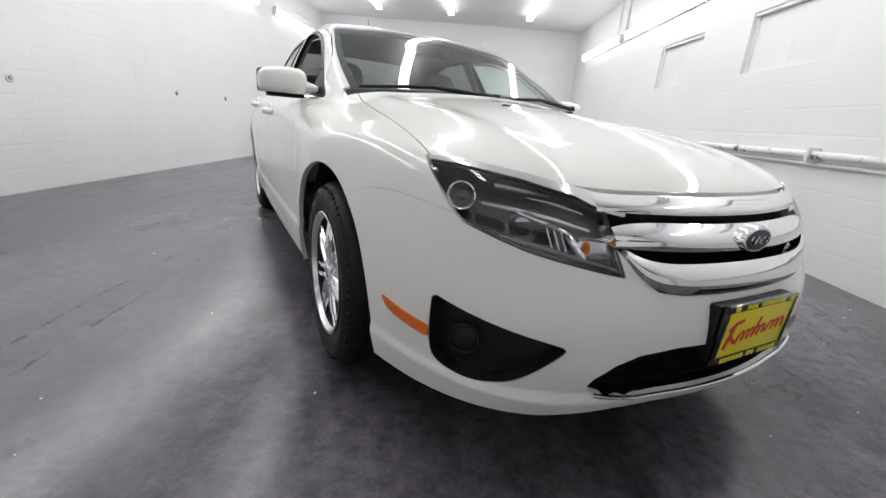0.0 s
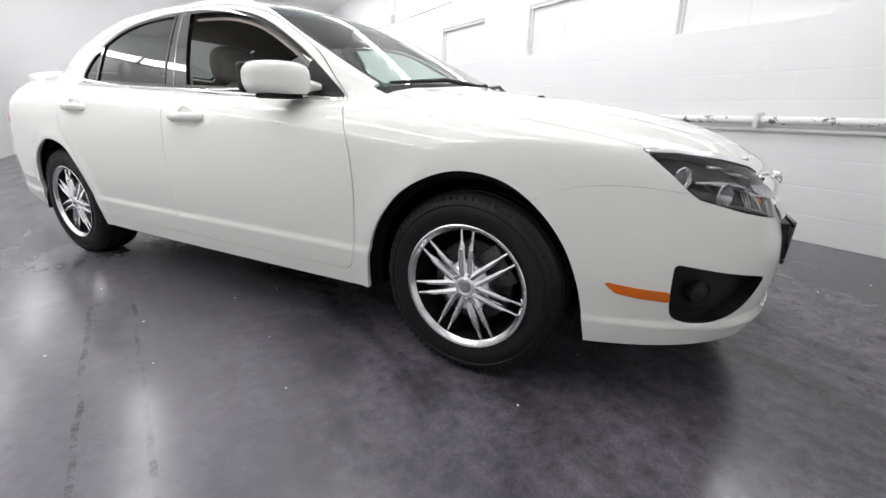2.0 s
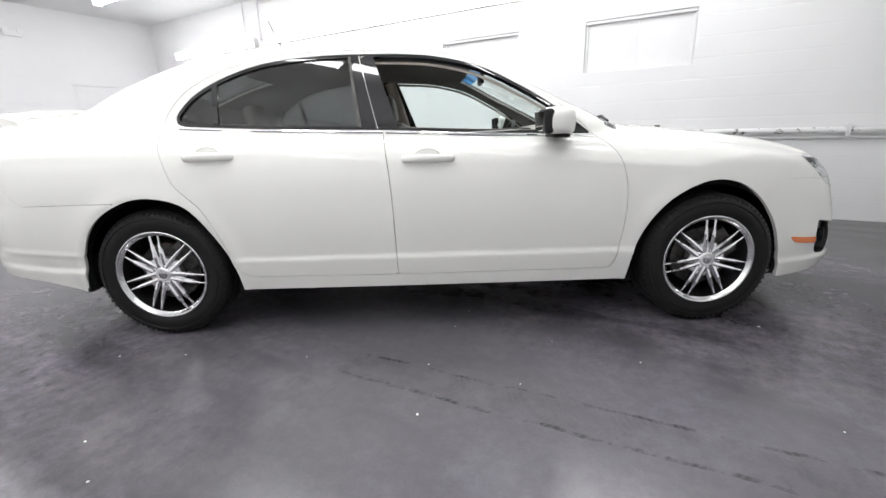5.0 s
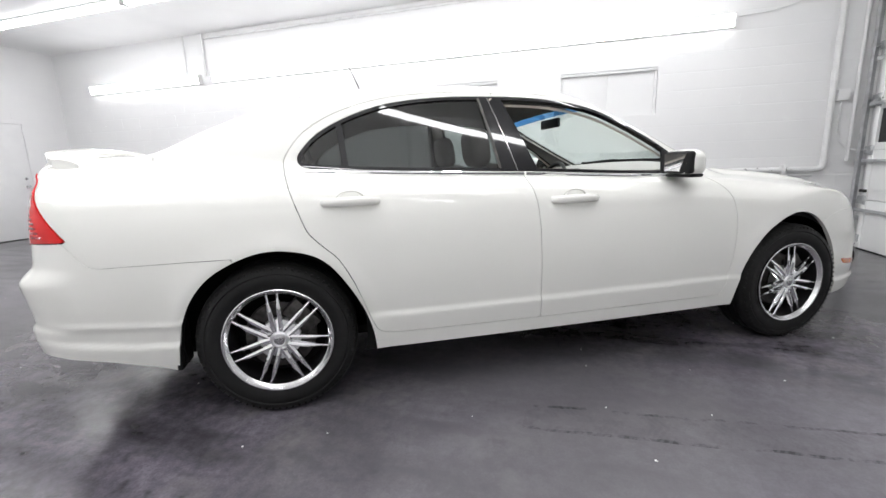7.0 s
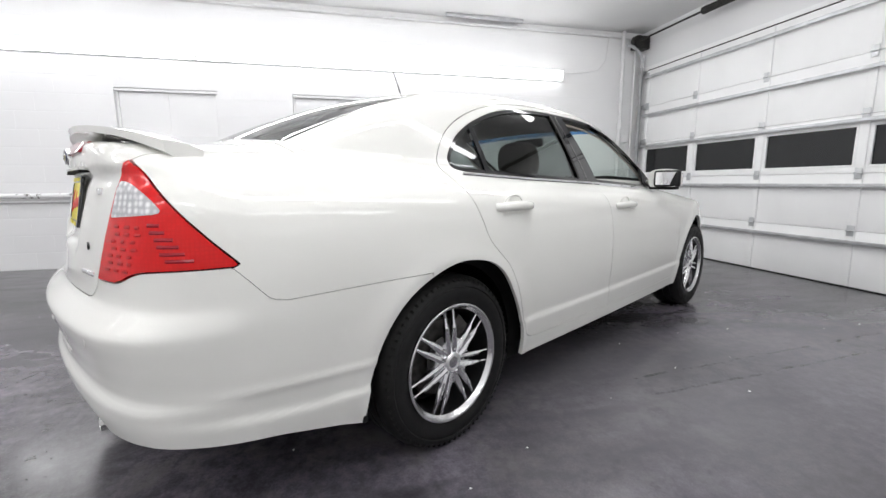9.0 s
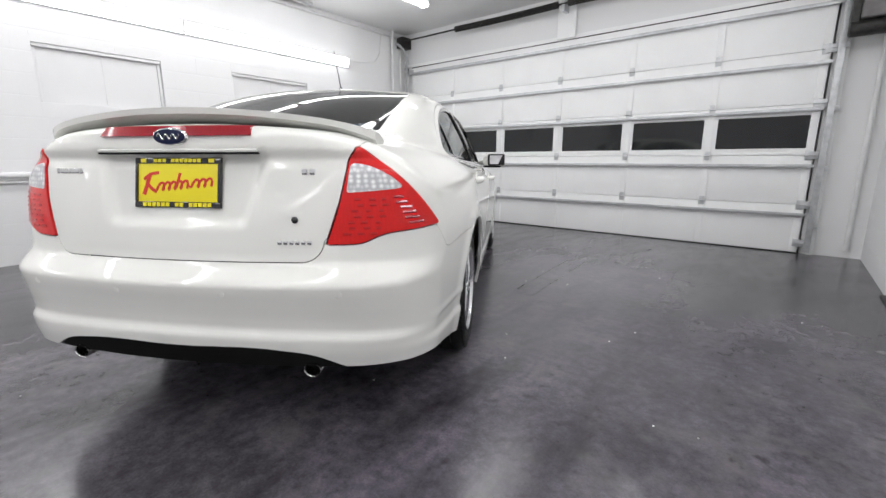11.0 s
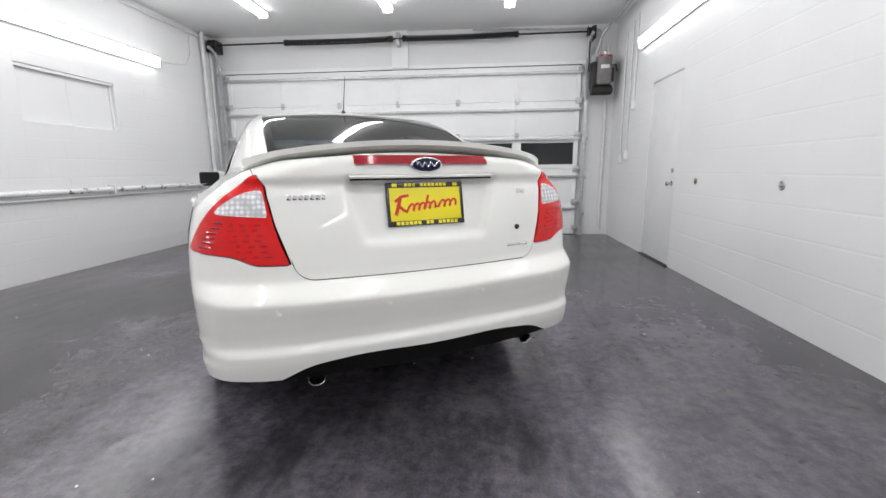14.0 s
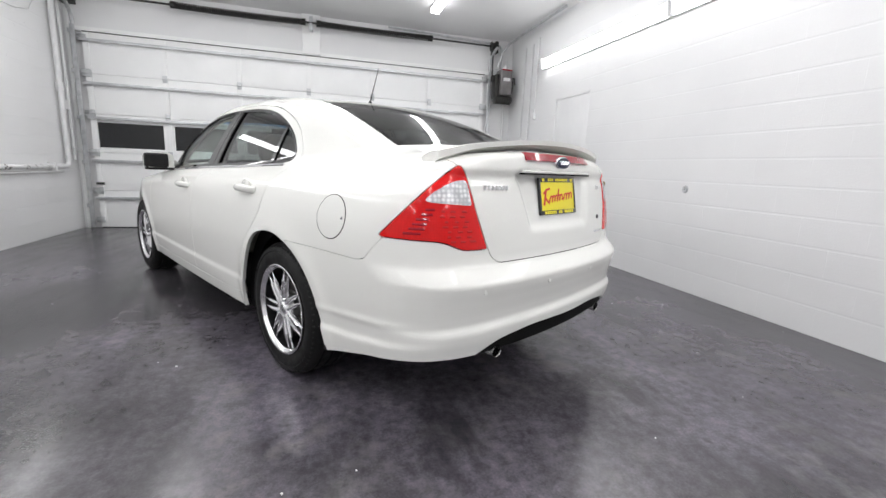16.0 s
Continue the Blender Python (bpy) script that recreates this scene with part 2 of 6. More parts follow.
def floor_look(m):
    """Sealed concrete: soft clouds with a violet cast, fine grit, pale worn scuffs, dark smudges and one tyre track; a
    lighter strip by the car and a darker east side are painted light.
    """
    mp = coords(m)

    def noise_(scale, detail, rough, distort=0.0, vector=mp):
        n = node(m, "ShaderNodeTexNoise", Scale=scale, Detail=detail, Roughness=rough, Distortion=distort)
        link(m, vector, "Vector", n, "Vector")
        return n

    def blend(kind, a, b, fac):
        n = node(m, "ShaderNodeMix")
        n.data_type, n.blend_type = "RGBA", kind
        if isinstance(fac, float):
            n.inputs[0].default_value = fac
        else:
            m.node_tree.links.new(fac, n.inputs[0])
        m.node_tree.links.new(a, n.inputs[6])
        if isinstance(b, tuple):
            n.inputs[7].default_value = b
        else:
            m.node_tree.links.new(b, n.inputs[7])
        return n.outputs[2]

    def math_(op, a, b=None, c=None):
        n = m.node_tree.nodes.new("ShaderNodeMath")
        n.operation = op
        for i, v in enumerate((a, b, c)):
            if v is None:
                continue
            if isinstance(v, (int, float)):
                n.inputs[i].default_value = v
            else:
                m.node_tree.links.new(v, n.inputs[i])
        return n.outputs[0]

    def clamp_(v, lo, hi):
        n = m.node_tree.nodes.new("ShaderNodeMapRange")
        n.interpolation_type = "SMOOTHSTEP"
        m.node_tree.links.new(v, n.inputs[0])
        n.inputs[1].default_value, n.inputs[2].default_value = lo, hi
        return n.outputs[0]

    def mask(n, lo, hi, most):
        r = ramp(m, [(lo, (0, 0, 0)), (hi, (most, most, most))])
        link(m, n, "Fac", r, "Fac")
        return r.outputs[0]

    big = noise_(0.5, 3.0, 0.5)
    base = ramp(m, [(0.36, (0.050, 0.048, 0.052)), (0.50, (0.080, 0.075, 0.085)), (0.64, (0.113, 0.104, 0.128))])
    link(m, big, "Fac", base, "Fac")
    mid = noise_(2.1, 4.0, 0.55)
    cloud = ramp(m, [(0.36, (0.78, 0.78, 0.78)), (0.64, (1.20, 1.19, 1.19))])
    link(m, mid, "Fac", cloud, "Fac")
    col = blend("MULTIPLY", base.outputs[0], cloud.outputs[0], 1.0)
    brushed = noise_(7.0, 5.0, 0.6, 0.0, coords(m, (1.0, 0.30, 1.0)))
    br = ramp(m, [(0.36, (0.80, 0.80, 0.80)), (0.64, (1.18, 1.17, 1.17))])
    link(m, brushed, "Fac", br, "Fac")
    col = blend("MULTIPLY", col, br.outputs[0], 1.0)
    fleck = ramp(m, [(0.36, (0.72, 0.72, 0.72)), (0.50, (1.0, 1.0, 1.0)), (0.64, (1.30, 1.28, 1.27))])
    link(m, noise_(19.0, 6.0, 0.65), "Fac", fleck, "Fac")
    col = blend("MULTIPLY", col, fleck.outputs[0], 1.0)
    grit = ramp(m, [(0.36, (0.84, 0.84, 0.84)), (0.64, (1.14, 1.14, 1.14))])
    link(m, noise_(120.0, 3.0, 0.6), "Fac", grit, "Fac")
    col = blend("MULTIPLY", col, grit.outputs[0], 1.0)
    worn = math_("MULTIPLY", mask(noise_(6.0, 6.0, 0.65), 0.50, 0.68, 0.60), mask(noise_(0.9, 2.0, 0.5), 0.47, 0.62, 1.0))
    col = blend("MIX", col, (0.190, 0.180, 0.178, 1), worn)
    drag = noise_(3.4, 5.0, 0.6, 0.0, coords(m, (1.0, 0.28, 1.0), (1.7, 0.4, 0.23), 10))
    dark = math_("MULTIPLY", mask(drag, 0.50, 0.66, 0.80), mask(noise_(1.2, 2.0, 0.5), 0.47, 0.60, 1.0))
    col = blend("MIX", col, (0.024, 0.023, 0.026, 1), dark)
    spots_ = math_("MULTIPLY", mask(noise_(15.0, 5.0, 0.65), 0.58, 0.70, 0.7), mask(noise_(1.0, 2.0, 0.5), 0.50, 0.62, 1.0))
    col = blend("MIX", col, (0.020, 0.019, 0.021, 1), spots_)
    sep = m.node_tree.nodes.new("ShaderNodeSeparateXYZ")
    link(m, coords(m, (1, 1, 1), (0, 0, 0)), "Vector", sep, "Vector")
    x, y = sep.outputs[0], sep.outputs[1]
    # Floor towards the east wall darkened in colour, for its dim reflections.
    painted_shade = math_("MULTIPLY", math_("MULTIPLY", clamp_(x, 1.5, 2.4), math_("SUBTRACT", 1.0, clamp_(y, 0.3, 1.8))), 0.40)
    col = blend("MIX", col, (0.030, 0.028, 0.034, 1), painted_shade)
    # Strip beside the car lightened in colour, for the light it throws back.
    painted_glow = math_("MULTIPLY", math_("MULTIPLY", math_("MULTIPLY", clamp_(x, 0.1, 0.9), math_("SUBTRACT", 1.0, clamp_(x, 1.5, 2.7))), 0.62), clamp_(y, -1.4, 0.2))
    col = blend("MIX", col, (0.176, 0.168, 0.188, 1), painted_glow)
    line = math_("MULTIPLY_ADD", y, -0.075, 1.235)
    off_ = math_("SUBTRACT", x, line)
    span = math_("MULTIPLY", math_("GREATER_THAN", y, 0.25), math_("LESS_THAN", y, 2.3))
    wobble = math_("MULTIPLY", noise_(5.0, 3.0, 0.6).outputs[0], 0.05)
    off_ = math_("ADD", off_, math_("SUBTRACT", wobble, 0.025))
    rib = math_("SINE", math_("MULTIPLY", math_("ADD", y, math_("ADD", math_("MULTIPLY", math_("ABSOLUTE", off_), 0.6), wobble)), 230.0))
    edge_a = math_("LESS_THAN", math_("ABSOLUTE", math_("SUBTRACT", math_("ABSOLUTE", off_), 0.085)), 0.009)
    core = math_("MULTIPLY", math_("LESS_THAN", math_("ABSOLUTE", off_), 0.075), 0.25)
    band_ = math_("MULTIPLY", math_("ADD", edge_a, core), math_("MULTIPLY_ADD", math_("GREATER_THAN", rib, -0.2), 0.35, 0.65))
    torn = ramp(m, [(0.45, (0, 0, 0)), (0.58, (0.65, 0.65, 0.65))])
    link(m, noise_(9.0, 5.0, 0.7), "Fac", torn, "Fac")
    track = math_("MULTIPLY", math_("MULTIPLY", band_, span), torn.outputs[0])
    col = blend("MIX", col, (0.020, 0.020, 0.021, 1), track)
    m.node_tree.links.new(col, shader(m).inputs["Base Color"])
    rr = ramp(m, [(0.36, (0.17, 0.17, 0.17)), (0.64, (0.255, 0.255, 0.255))])
    link(m, brushed, "Fac", rr, "Fac")
    m.node_tree.links.new(rr.outputs[0], shader(m).inputs["Roughness"])
    bp = node(m, "ShaderNodeBump", Strength=0.12, Distance=0.002)
    link(m, noise_(45.0, 3.0, 0.6), "Fac", bp, "Height")
    bp2 = node(m, "ShaderNodeBump", Strength=0.10, Distance=0.015)
    link(m, noise_(2.2, 2.0, 0.5), "Fac", bp2, "Height")
    link(m, bp, "Normal", bp2, "Normal")
    link(m, bp2, "Normal", shader(m), "Normal")


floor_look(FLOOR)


def structure(name, bm, material_, label="", category="", smooth=False):
    ob = part(name, bm, material_, None, "", smooth)
    return tagged(ob, label, category or name.split("_")[0], kind="structure")


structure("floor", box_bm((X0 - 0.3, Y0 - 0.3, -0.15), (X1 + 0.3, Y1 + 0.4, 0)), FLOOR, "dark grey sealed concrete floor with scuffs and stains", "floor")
structure("ceiling", box_bm((X0 - 0.3, Y0 - 0.3, H), (X1 + 0.3, Y1 + 0.4, H + 0.15)), CEIL, "plain white painted ceiling", "ceiling")


def wall_mesh(u0, u1, z0, z1, openings, place, thick=0.25):
    """A wall with recesses or openings (a, b, low, high, depth); place(u, z, d) gives the point d behind the face."""
    us = sorted({u0, u1, *[o[0] for o in openings], *[o[1] for o in openings]})
    zs = sorted({z0, z1, *[o[2] for o in openings], *[o[3] for o in openings]})
    bm = bmesh.new()

    def quad(pts):
        bm.faces.new([bm.verts.new(place(*p)) for p in pts])
    for a, b in zip(us, us[1:]):
        for lo, hi in zip(zs, zs[1:]):
            d = 0
            for o in openings:
                if o[0] <= a and b <= o[1] and o[2] <= lo and hi <= o[3]:
                    d = o[4]
            if d is not None:
                quad([(a, lo, d), (b, lo, d), (b, hi, d), (a, hi, d)])
    for a, b, lo, hi, d in openings:
        t = thick if d is None else d
        quad([(a, lo, 0), (a, hi, 0), (a, hi, t), (a, lo, t)])
        quad([(b, lo, 0), (b, hi, 0), (b, hi, t), (b, lo, t)])
        quad([(a, hi, 0), (b, hi, 0), (b, hi, t), (a, hi, t)])
        quad([(a, lo, 0), (b, lo, 0), (b, lo, t), (a, lo, t)])
    quad([(u0, z0, thick), (u1, z0, thick), (u1, z1, thick), (u0, z1, thick)])
    for a in (u0, u1):
        quad([(a, z0, 0), (a, z1, 0), (a, z1, thick), (a, z0, thick)])
    for z in (z0, z1):
        quad([(u0, z, 0), (u1, z, 0), (u1, z, thick), (u0, z, thick)])
    bmesh.ops.remove_doubles(bm, verts=bm.verts, dist=1e-5)
    return bm


WIN = [(-3.64, -2.53, 1.575, 2.125, 0.07), (-1.65, -0.55, 1.575, 2.125, 0.07), (0.26, 1.39, 1.575, 2.125, 0.07)]
SIDE_DOOR = (1.10, 1.92, 0.0, 2.07, 0.05)
BACK_DOOR = (-2.42, -1.50, 0.0, 1.97, 0.05)
GATE = (-2.90, 2.89, 0.0, 2.64, None)
WEST = lambda u, z, d: (X0 - d, u, z)
EAST = lambda u, z, d: (X1 + d, u, z)
SOUTH = lambda u, z, d: (u, Y0 - d, z)
NORTH = lambda u, z, d: (u, Y1 + d, z)
wall_west = structure("wall_west", wall_mesh(Y0, Y1, 0, H, WIN, WEST), WALL, "white painted concrete block wall with three blocked-up windows", "wall")
wall_east = structure("wall_east", wall_mesh(Y0, Y1, 0, H, [SIDE_DOOR], EAST), WALL, "white painted concrete block wall with a flush door", "wall")
wall_south = structure("wall_south", wall_mesh(X0 - 0.25, X1 + 0.25, 0, H, [BACK_DOOR], SOUTH), WALL, "white painted concrete block end wall", "wall")
structure("wall_north", wall_mesh(X0 - 0.25, X1 + 0.25, 0, H, [GATE], NORTH), WALL, "white wall round the sectional garage door", "wall")


# ---- fluorescent fittings ----
def light_fitting(length, glow, deep, bow):
    """Along y, at the origin, hanging below z = 0: a batten with two tubes under a bowed cover."""
    ob = thing("fluorescent_light", "white fluorescent batten light with a wraparound cover, switched on", "light", "fluorescent lights")
    bm = box_bm((-0.070, -length / 2, 0.001 - deep), (0.068, length / 2, 0.0), 0.006)
    for s in (-1, 1):
        box_bm((-0.071, s * length / 2 - 0.012, -0.004 - deep - bow), (0.07, s * length / 2 + 0.012, 0.0), 0.005, bm=bm)
    part("housing", bm, ENAMEL, ob)
    wrap = bmesh.new()
    rings = []
    for y in (-length / 2 + 0.012, length / 2 - 0.012):
        rings.append([wrap.verts.new((0.066 * math.cos(a), y, -deep - bow * math.sin(a) ** 0.7)) for a in np.linspace(0.0, math.pi, 9)])
    for k in range(8):
        wrap.faces.new((rings[0][k], rings[0][k + 1], rings[1][k + 1], rings[1][k]))
    part("diffuser", wrap, glow, ob, "glowing white wraparound cover")
    return ob


CEILING_ROWS, FIT = (-1.65, 0.09, 1.70), 2.42
first_fit = light_fitting(FIT, TUBE, 0.03, 0.054)
spots = []
for x in CEILING_ROWS:
    for k in range(4):
        spots.append(pose(x, 2.43 - FIT / 2 - k * (FIT + 0.07), H - 0.002))
wall_spots = []
for y in (0.925, -1.50, -3.92, -6.60):
    wall_spots.append(pose(X0 + 0.004, y, 2.545, 0, -80, 0))
for y in (1.08, -1.38, -3.84, -6.98):
    wall_spots.append(pose(X1 - 0.004, y, 2.625, 0, 80, 0))
first_fit.matrix_world = spots[0]
for s in spots[1:]:
    copy_thing(first_fit, s)
wall_fit = light_fitting(FIT, WALLTUBE, 0.048, 0.034)
tagged(wall_fit, "white wall-mounted fluorescent light with a wraparound cover, switched on")
wall_fit.matrix_world = wall_spots[0]
for s in wall_spots[1:]:
    copy_thing(wall_fit, s)


# ---- sectional garage door ----
def garage_door():
    ob = thing("garage_door", "white five-section garage door with a row of dark windows, closed", "garage door", at=pose(0, 3.46, 0))
    xs = [-2.88, -1.94, -0.98, -0.005, 0.965, 1.905, 2.87]
    zs = [0.01, 0.535, 1.06, 1.585, 2.11, 2.635]
    for r, (lo, hi) in enumerate(zip(zs, zs[1:])):
        bm = bmesh.new()
        if r == 2:
            a, b = 1.115, 1.495
            box_bm((xs[0], 0, lo + 0.002), (xs[-1], 0.045, a), 0.003, bm=bm)
            box_bm((xs[0], 0, b), (xs[-1], 0.045, hi - 0.002), 0.003, bm=bm)
            for x in xs:
                w = 0.05
                box_bm((max(x - w, xs[0]), 0.001, a), (min(x + w, xs[-1]), 0.044, b), 0.0, bm=bm)
        else:
            box_bm((xs[0], 0, lo + 0.002), (xs[-1], 0.045, hi - 0.002), 0.004, bm=bm)
        sec = part("section", bm, DOORWHITE, ob)
        for x in xs:
            w = 0.035
            x_ = min(max(x, xs[0] + w), xs[-1] - w)
            part("stile", box_bm((x_ - w, -0.012, lo + 0.006), (x_ + w, 0.0, hi - 0.006), 0.003), DOORWHITE, sec)
        if r == 2:
            for p, q in zip(xs, xs[1:]):
                part("pane", box_bm((p + 0.052, 0.018, a + 0.002), (q - 0.052, 0.026, b - 0.002)), NIGHT, sec, "dark window pane")
                rim = bmesh.new()
                for lo_, hi_ in (((p + 0.05, -0.004, a - 0.0), (q - 0.05, 0.016, a + 0.02)), ((p + 0.05, -0.004, b - 0.02), (q - 0.05, 0.016, b)),
                                 ((p + 0.05, -0.004, a + 0.02), (p + 0.07, 0.016, b - 0.02)), ((q - 0.07, -0.004, a + 0.02), (q - 0.05, 0.016, b - 0.02))):
                    box_bm(lo_, hi_, 0.002, bm=rim)
                part("window_frame", rim, DOORWHITE, sec)
    for z in (2.535, 1.985, 1.535, 0.955, 0.437):
        bm = bmesh.new()
        box_bm((xs[0] - 0.02, -0.055, z - 0.006), (xs[-1] + 0.02, -0.012, z + 0.0), 0.001, bm=bm)
        box_bm((xs[0] - 0.02, -0.058, z - 0.022), (xs[-1] + 0.02, -0.055, z + 0.012), 0.001, bm=bm)
        part("strut", bm, GALV, ob, "galvanised horizontal reinforcing strut")
    for z in zs[1:-1]:
        for x in xs:
            x_ = min(max(x, xs[0] + 0.04), xs[-1] - 0.04)
            bm = box_bm((x_ - 0.03, -0.02, z - 0.05), (x_ + 0.03, -0.0125, z + 0.05), 0.003)
            tube_bm([(x_ - 0.035, -0.022, z), (x_ + 0.035, -0.022, z)], 0.008, 8, bm=bm)
            part("hinge", bm, GALV, ob)
    for s, x in ((-1, xs[0] - 0.0), (1, xs[-1])):
        for z in (0.12, 0.535, 1.06, 1.585, 2.11, 2.56):
            bm = box_bm((x - 0.05, -0.028, z - 0.04), (x + 0.05, -0.013, z + 0.04), 0.003)
            tube_bm([(x, -0.04, z), (x + s * 0.085, -0.04, z)], 0.006, 8, bm=bm)
            lathe_bm([(x + s * 0.075, 0.01), (x + s * 0.078, 0.022), (x + s * 0.092, 0.022), (x + s * 0.095, 0.01)], 14, "x", bm=bm, matrix=Matrix.Translation((0, -0.04, z)))
            part("roller", bm, GALV, ob)
    part("lock_latch", box_bm((xs[0] + 0.0, -0.05, 0.62), (xs[0] + 0.10, -0.03, 0.65), 0.004), DARKSTEEL, ob, "black sliding bolt")
    part("top_seal", box_bm((xs[0], -0.006, 2.636), (xs[-1], 0.03, 2.6445), 0.002), RUBBER, ob, "black rubber seal on the top edge")
    part("weather_strip", box_bm((xs[0], 0.004, 0.0), (xs[-1], 0.04, 0.0098), 0.002), RUBBER, ob, "black rubber bottom seal")
    return ob


garage_door()


def door_track(s):
    """Vertical track, bending towards the hall at the top."""
    x = -2.955 if s < 0 else 2.945
    ob = thing("door_track", "galvanised steel track beside the garage door", "door track", "door tracks", pose(x, 3.42, 0))
    bm = bmesh.new()
    box_bm((-0.028, -0.028, 0.03), (0.028, -0.024, 2.70), 0.001, bm=bm)
    box_bm((0.024 * s - 0.002, -0.024, 0.03), (0.024 * s + 0.002, 0.03, 2.70), 0.0, bm=bm)
    for z in (0.3, 0.9, 1.5, 2.1, 2.6):
        box_bm((0.026 * s, -0.02, z), (0.03 * s + 0.03 * s, 0.075, z + 0.05), 0.002, bm=bm) if s > 0 else box_bm((-0.06, -0.02, z), (-0.026, 0.075, z + 0.05), 0.002, bm=bm)
    part("rail", bm, GALV, ob)
    part("angle_post", box_bm((-0.05 + 0.05 * s, 0.03, 0.0), (-0.0 + 0.06 * s, 0.076, 2.9), 0.003), DOORWHITE, ob)
    pts = [(0, -0.002, 2.70)] + [(0, -0.30 * (1 - math.cos(a)), 2.70 + 0.30 * math.sin(a)) for a in np.linspace(0.2, 1.5, 8)]
    part("bend", tube_bm(pts, 0.024, 8), GALV, ob)
    return ob


door_track(-1), door_track(1)


def torsion_springs():
    ob = thing("torsion_spring", "black torsion springs on a steel shaft over the garage door", "door spring", at=pose(0, 3.30, 3.06))
    part("shaft", tube_bm([(-3.0, 0, 0), (3.0, 0, 0)], 0.013, 10), DARKSTEEL, ob)
    for a, b in ((-1.74, -0.06), (0.15, 1.86)):
        turns = 60
        n = turns * 8
        pts = []
        for i in range(n + 1):
            f = i / n
            sag = -0.03 * math.sin(math.pi * f)
            pts.append((a + (b - a) * f, 0.036 * math.cos(2 * math.pi * turns * f), sag * 0.3 + 0.036 * math.sin(2 * math.pi * turns * f)))
        part("coil", tube_bm(pts, 0.0115, 5), DARKSTEEL, ob, "black wound steel coil")
        for x in (a, b):
            part("cone", lathe_bm([(x - 0.03, 0.018), (x - 0.028, 0.045), (x + 0.028, 0.045), (x + 0.03, 0.018)], 16), DARKSTEEL, ob)
    part("centre_bracket", box_bm((0.02, -0.01, -0.09), (0.07, 0.15, 0.09), 0.005), GALV, ob)
    for x in (-2.93, 2.93):
        part("drum", lathe_bm([(x - 0.03, 0.02), (x - 0.03, 0.075), (x - 0.02, 0.06), (x + 0.02, 0.055), (x + 0.03, 0.075), (x + 0.03, 0.02)], 24), DARKSTEEL, ob)
        part("end_bracket", box_bm((x - 0.05 + (0.09 if x > 0 else -0.09), -0.03, -0.10), (x + 0.05 + (0.04 if x > 0 else -0.04), 0.19, 0.08), 0.005), DARKSTEEL, ob)
    return ob


torsion_springs()
structure("trim_post", box_bm((-0.085, 3.44, 2.66), (0.175, 3.499, H - 0.002), 0.004), DOORWHITE, "white timber pad behind the spring bracket", "trim")
structure("trim_header", box_bm((X0 + 0.12, 3.47, 2.645), (X1 - 0.42, 3.499, 2.70), 0.003), DOORWHITE, "white timber header over the garage door", "trim")

# ---- the car's body: one smooth field, cut into panels ----
# Car axes: x to the passenger side, y to the nose, z up; the axles stand at y = +-1.364.
AXLE, HUB_Z = 1.364, 0.33


def curve(stops):
    """A smooth monotone-ish curve through a few (at, value) stops."""
    xs = np.array([p[0] for p in stops], float)
    ys = np.array([p[1] for p in stops], float)
    h, d = np.diff(xs), np.diff(ys) / np.diff(xs)
    m = np.zeros(len(xs))
    m[0], m[-1] = d[0], d[-1]
    m[1:-1] = (d[:-1] * h[1:] + d[1:] * h[:-1]) / (h[:-1] + h[1:])

    def f(t):
        t = np.clip(np.asarray(t, float), xs[0], xs[-1])
        i = np.clip(np.searchsorted(xs, t) - 1, 0, len(xs) - 2)
        s = (t - xs[i]) / h[i]
        return (ys[i] * (1 + 2 * s) * (1 - s) ** 2 + m[i] * h[i] * s * (1 - s) ** 2
                + ys[i + 1] * s * s * (3 - 2 * s) + m[i + 1] * h[i] * s * s * (s - 1))
    return f


def smax(a, b, k):
    h = np.maximum(k - np.abs(a - b), 0) / k
    return np.maximum(a, b) + h * h * k / 4


def smin(a, b, k):
    return -smax(-a, -b, k)


def bell(t, at, width):
    return np.exp(-(((t - at) / width) ** 2))


SIDE = curve([(0.10, 0.830), (0.25, 0.866), (0.36, 0.886), (0.5, 0.903), (0.66, 0.909), (0.80, 0.902), (0.88, 0.886), (0.94, 0.862), (1.00, 0.800), (1.08, 0.70), (1.2, 0.52)])
PLAN = curve([(-2.5, 0.865), (-2.0, 0.935), (-1.5, 0.987), (-0.9, 1.0), (0.4, 1.0), (1.0, 0.988), (1.5, 0.972), (1.9, 0.95), (2.4, 0.92)])
DECK = curve([(-2.6, 1.126), (-2.2, 1.132), (-1.85, 1.140), (-1.4, 1.13), (-0.6, 1.06), (0.3, 1.02), (0.9, 1.022), (1.3, 0.985), (1.6, 0.95), (1.83, 0.908), (2.0, 0.862), (2.12, 0.815), (2.25, 0.74), (2.4, 0.60)])
NOSE = curve([(0.10, 2.24), (0.22, 2.295), (0.30, 2.335), (0.42, 2.348), (0.50, 2.338), (0.56, 2.320), (0.66, 2.288), (0.76, 2.242), (0.85, 2.18), (1.0, 2.0)])
TAIL = curve([(0.10, 2.33), (0.30, 2.395), (0.36, 2.414), (0.43, 2.430), (0.455, 2.430), (0.475, 2.418), (0.50, 2.419), (0.56, 2.431), (0.612, 2.443), (0.628, 2.4435), (0.638, 2.437), (0.66, 2.416), (0.69, 2.388), (0.705, 2.384), (0.74, 2.380), (0.86, 2.364), (0.98, 2.338), (1.028, 2.327), (1.044, 2.337), (1.06, 2.337), (1.12, 2.325), (1.2, 2.30)])
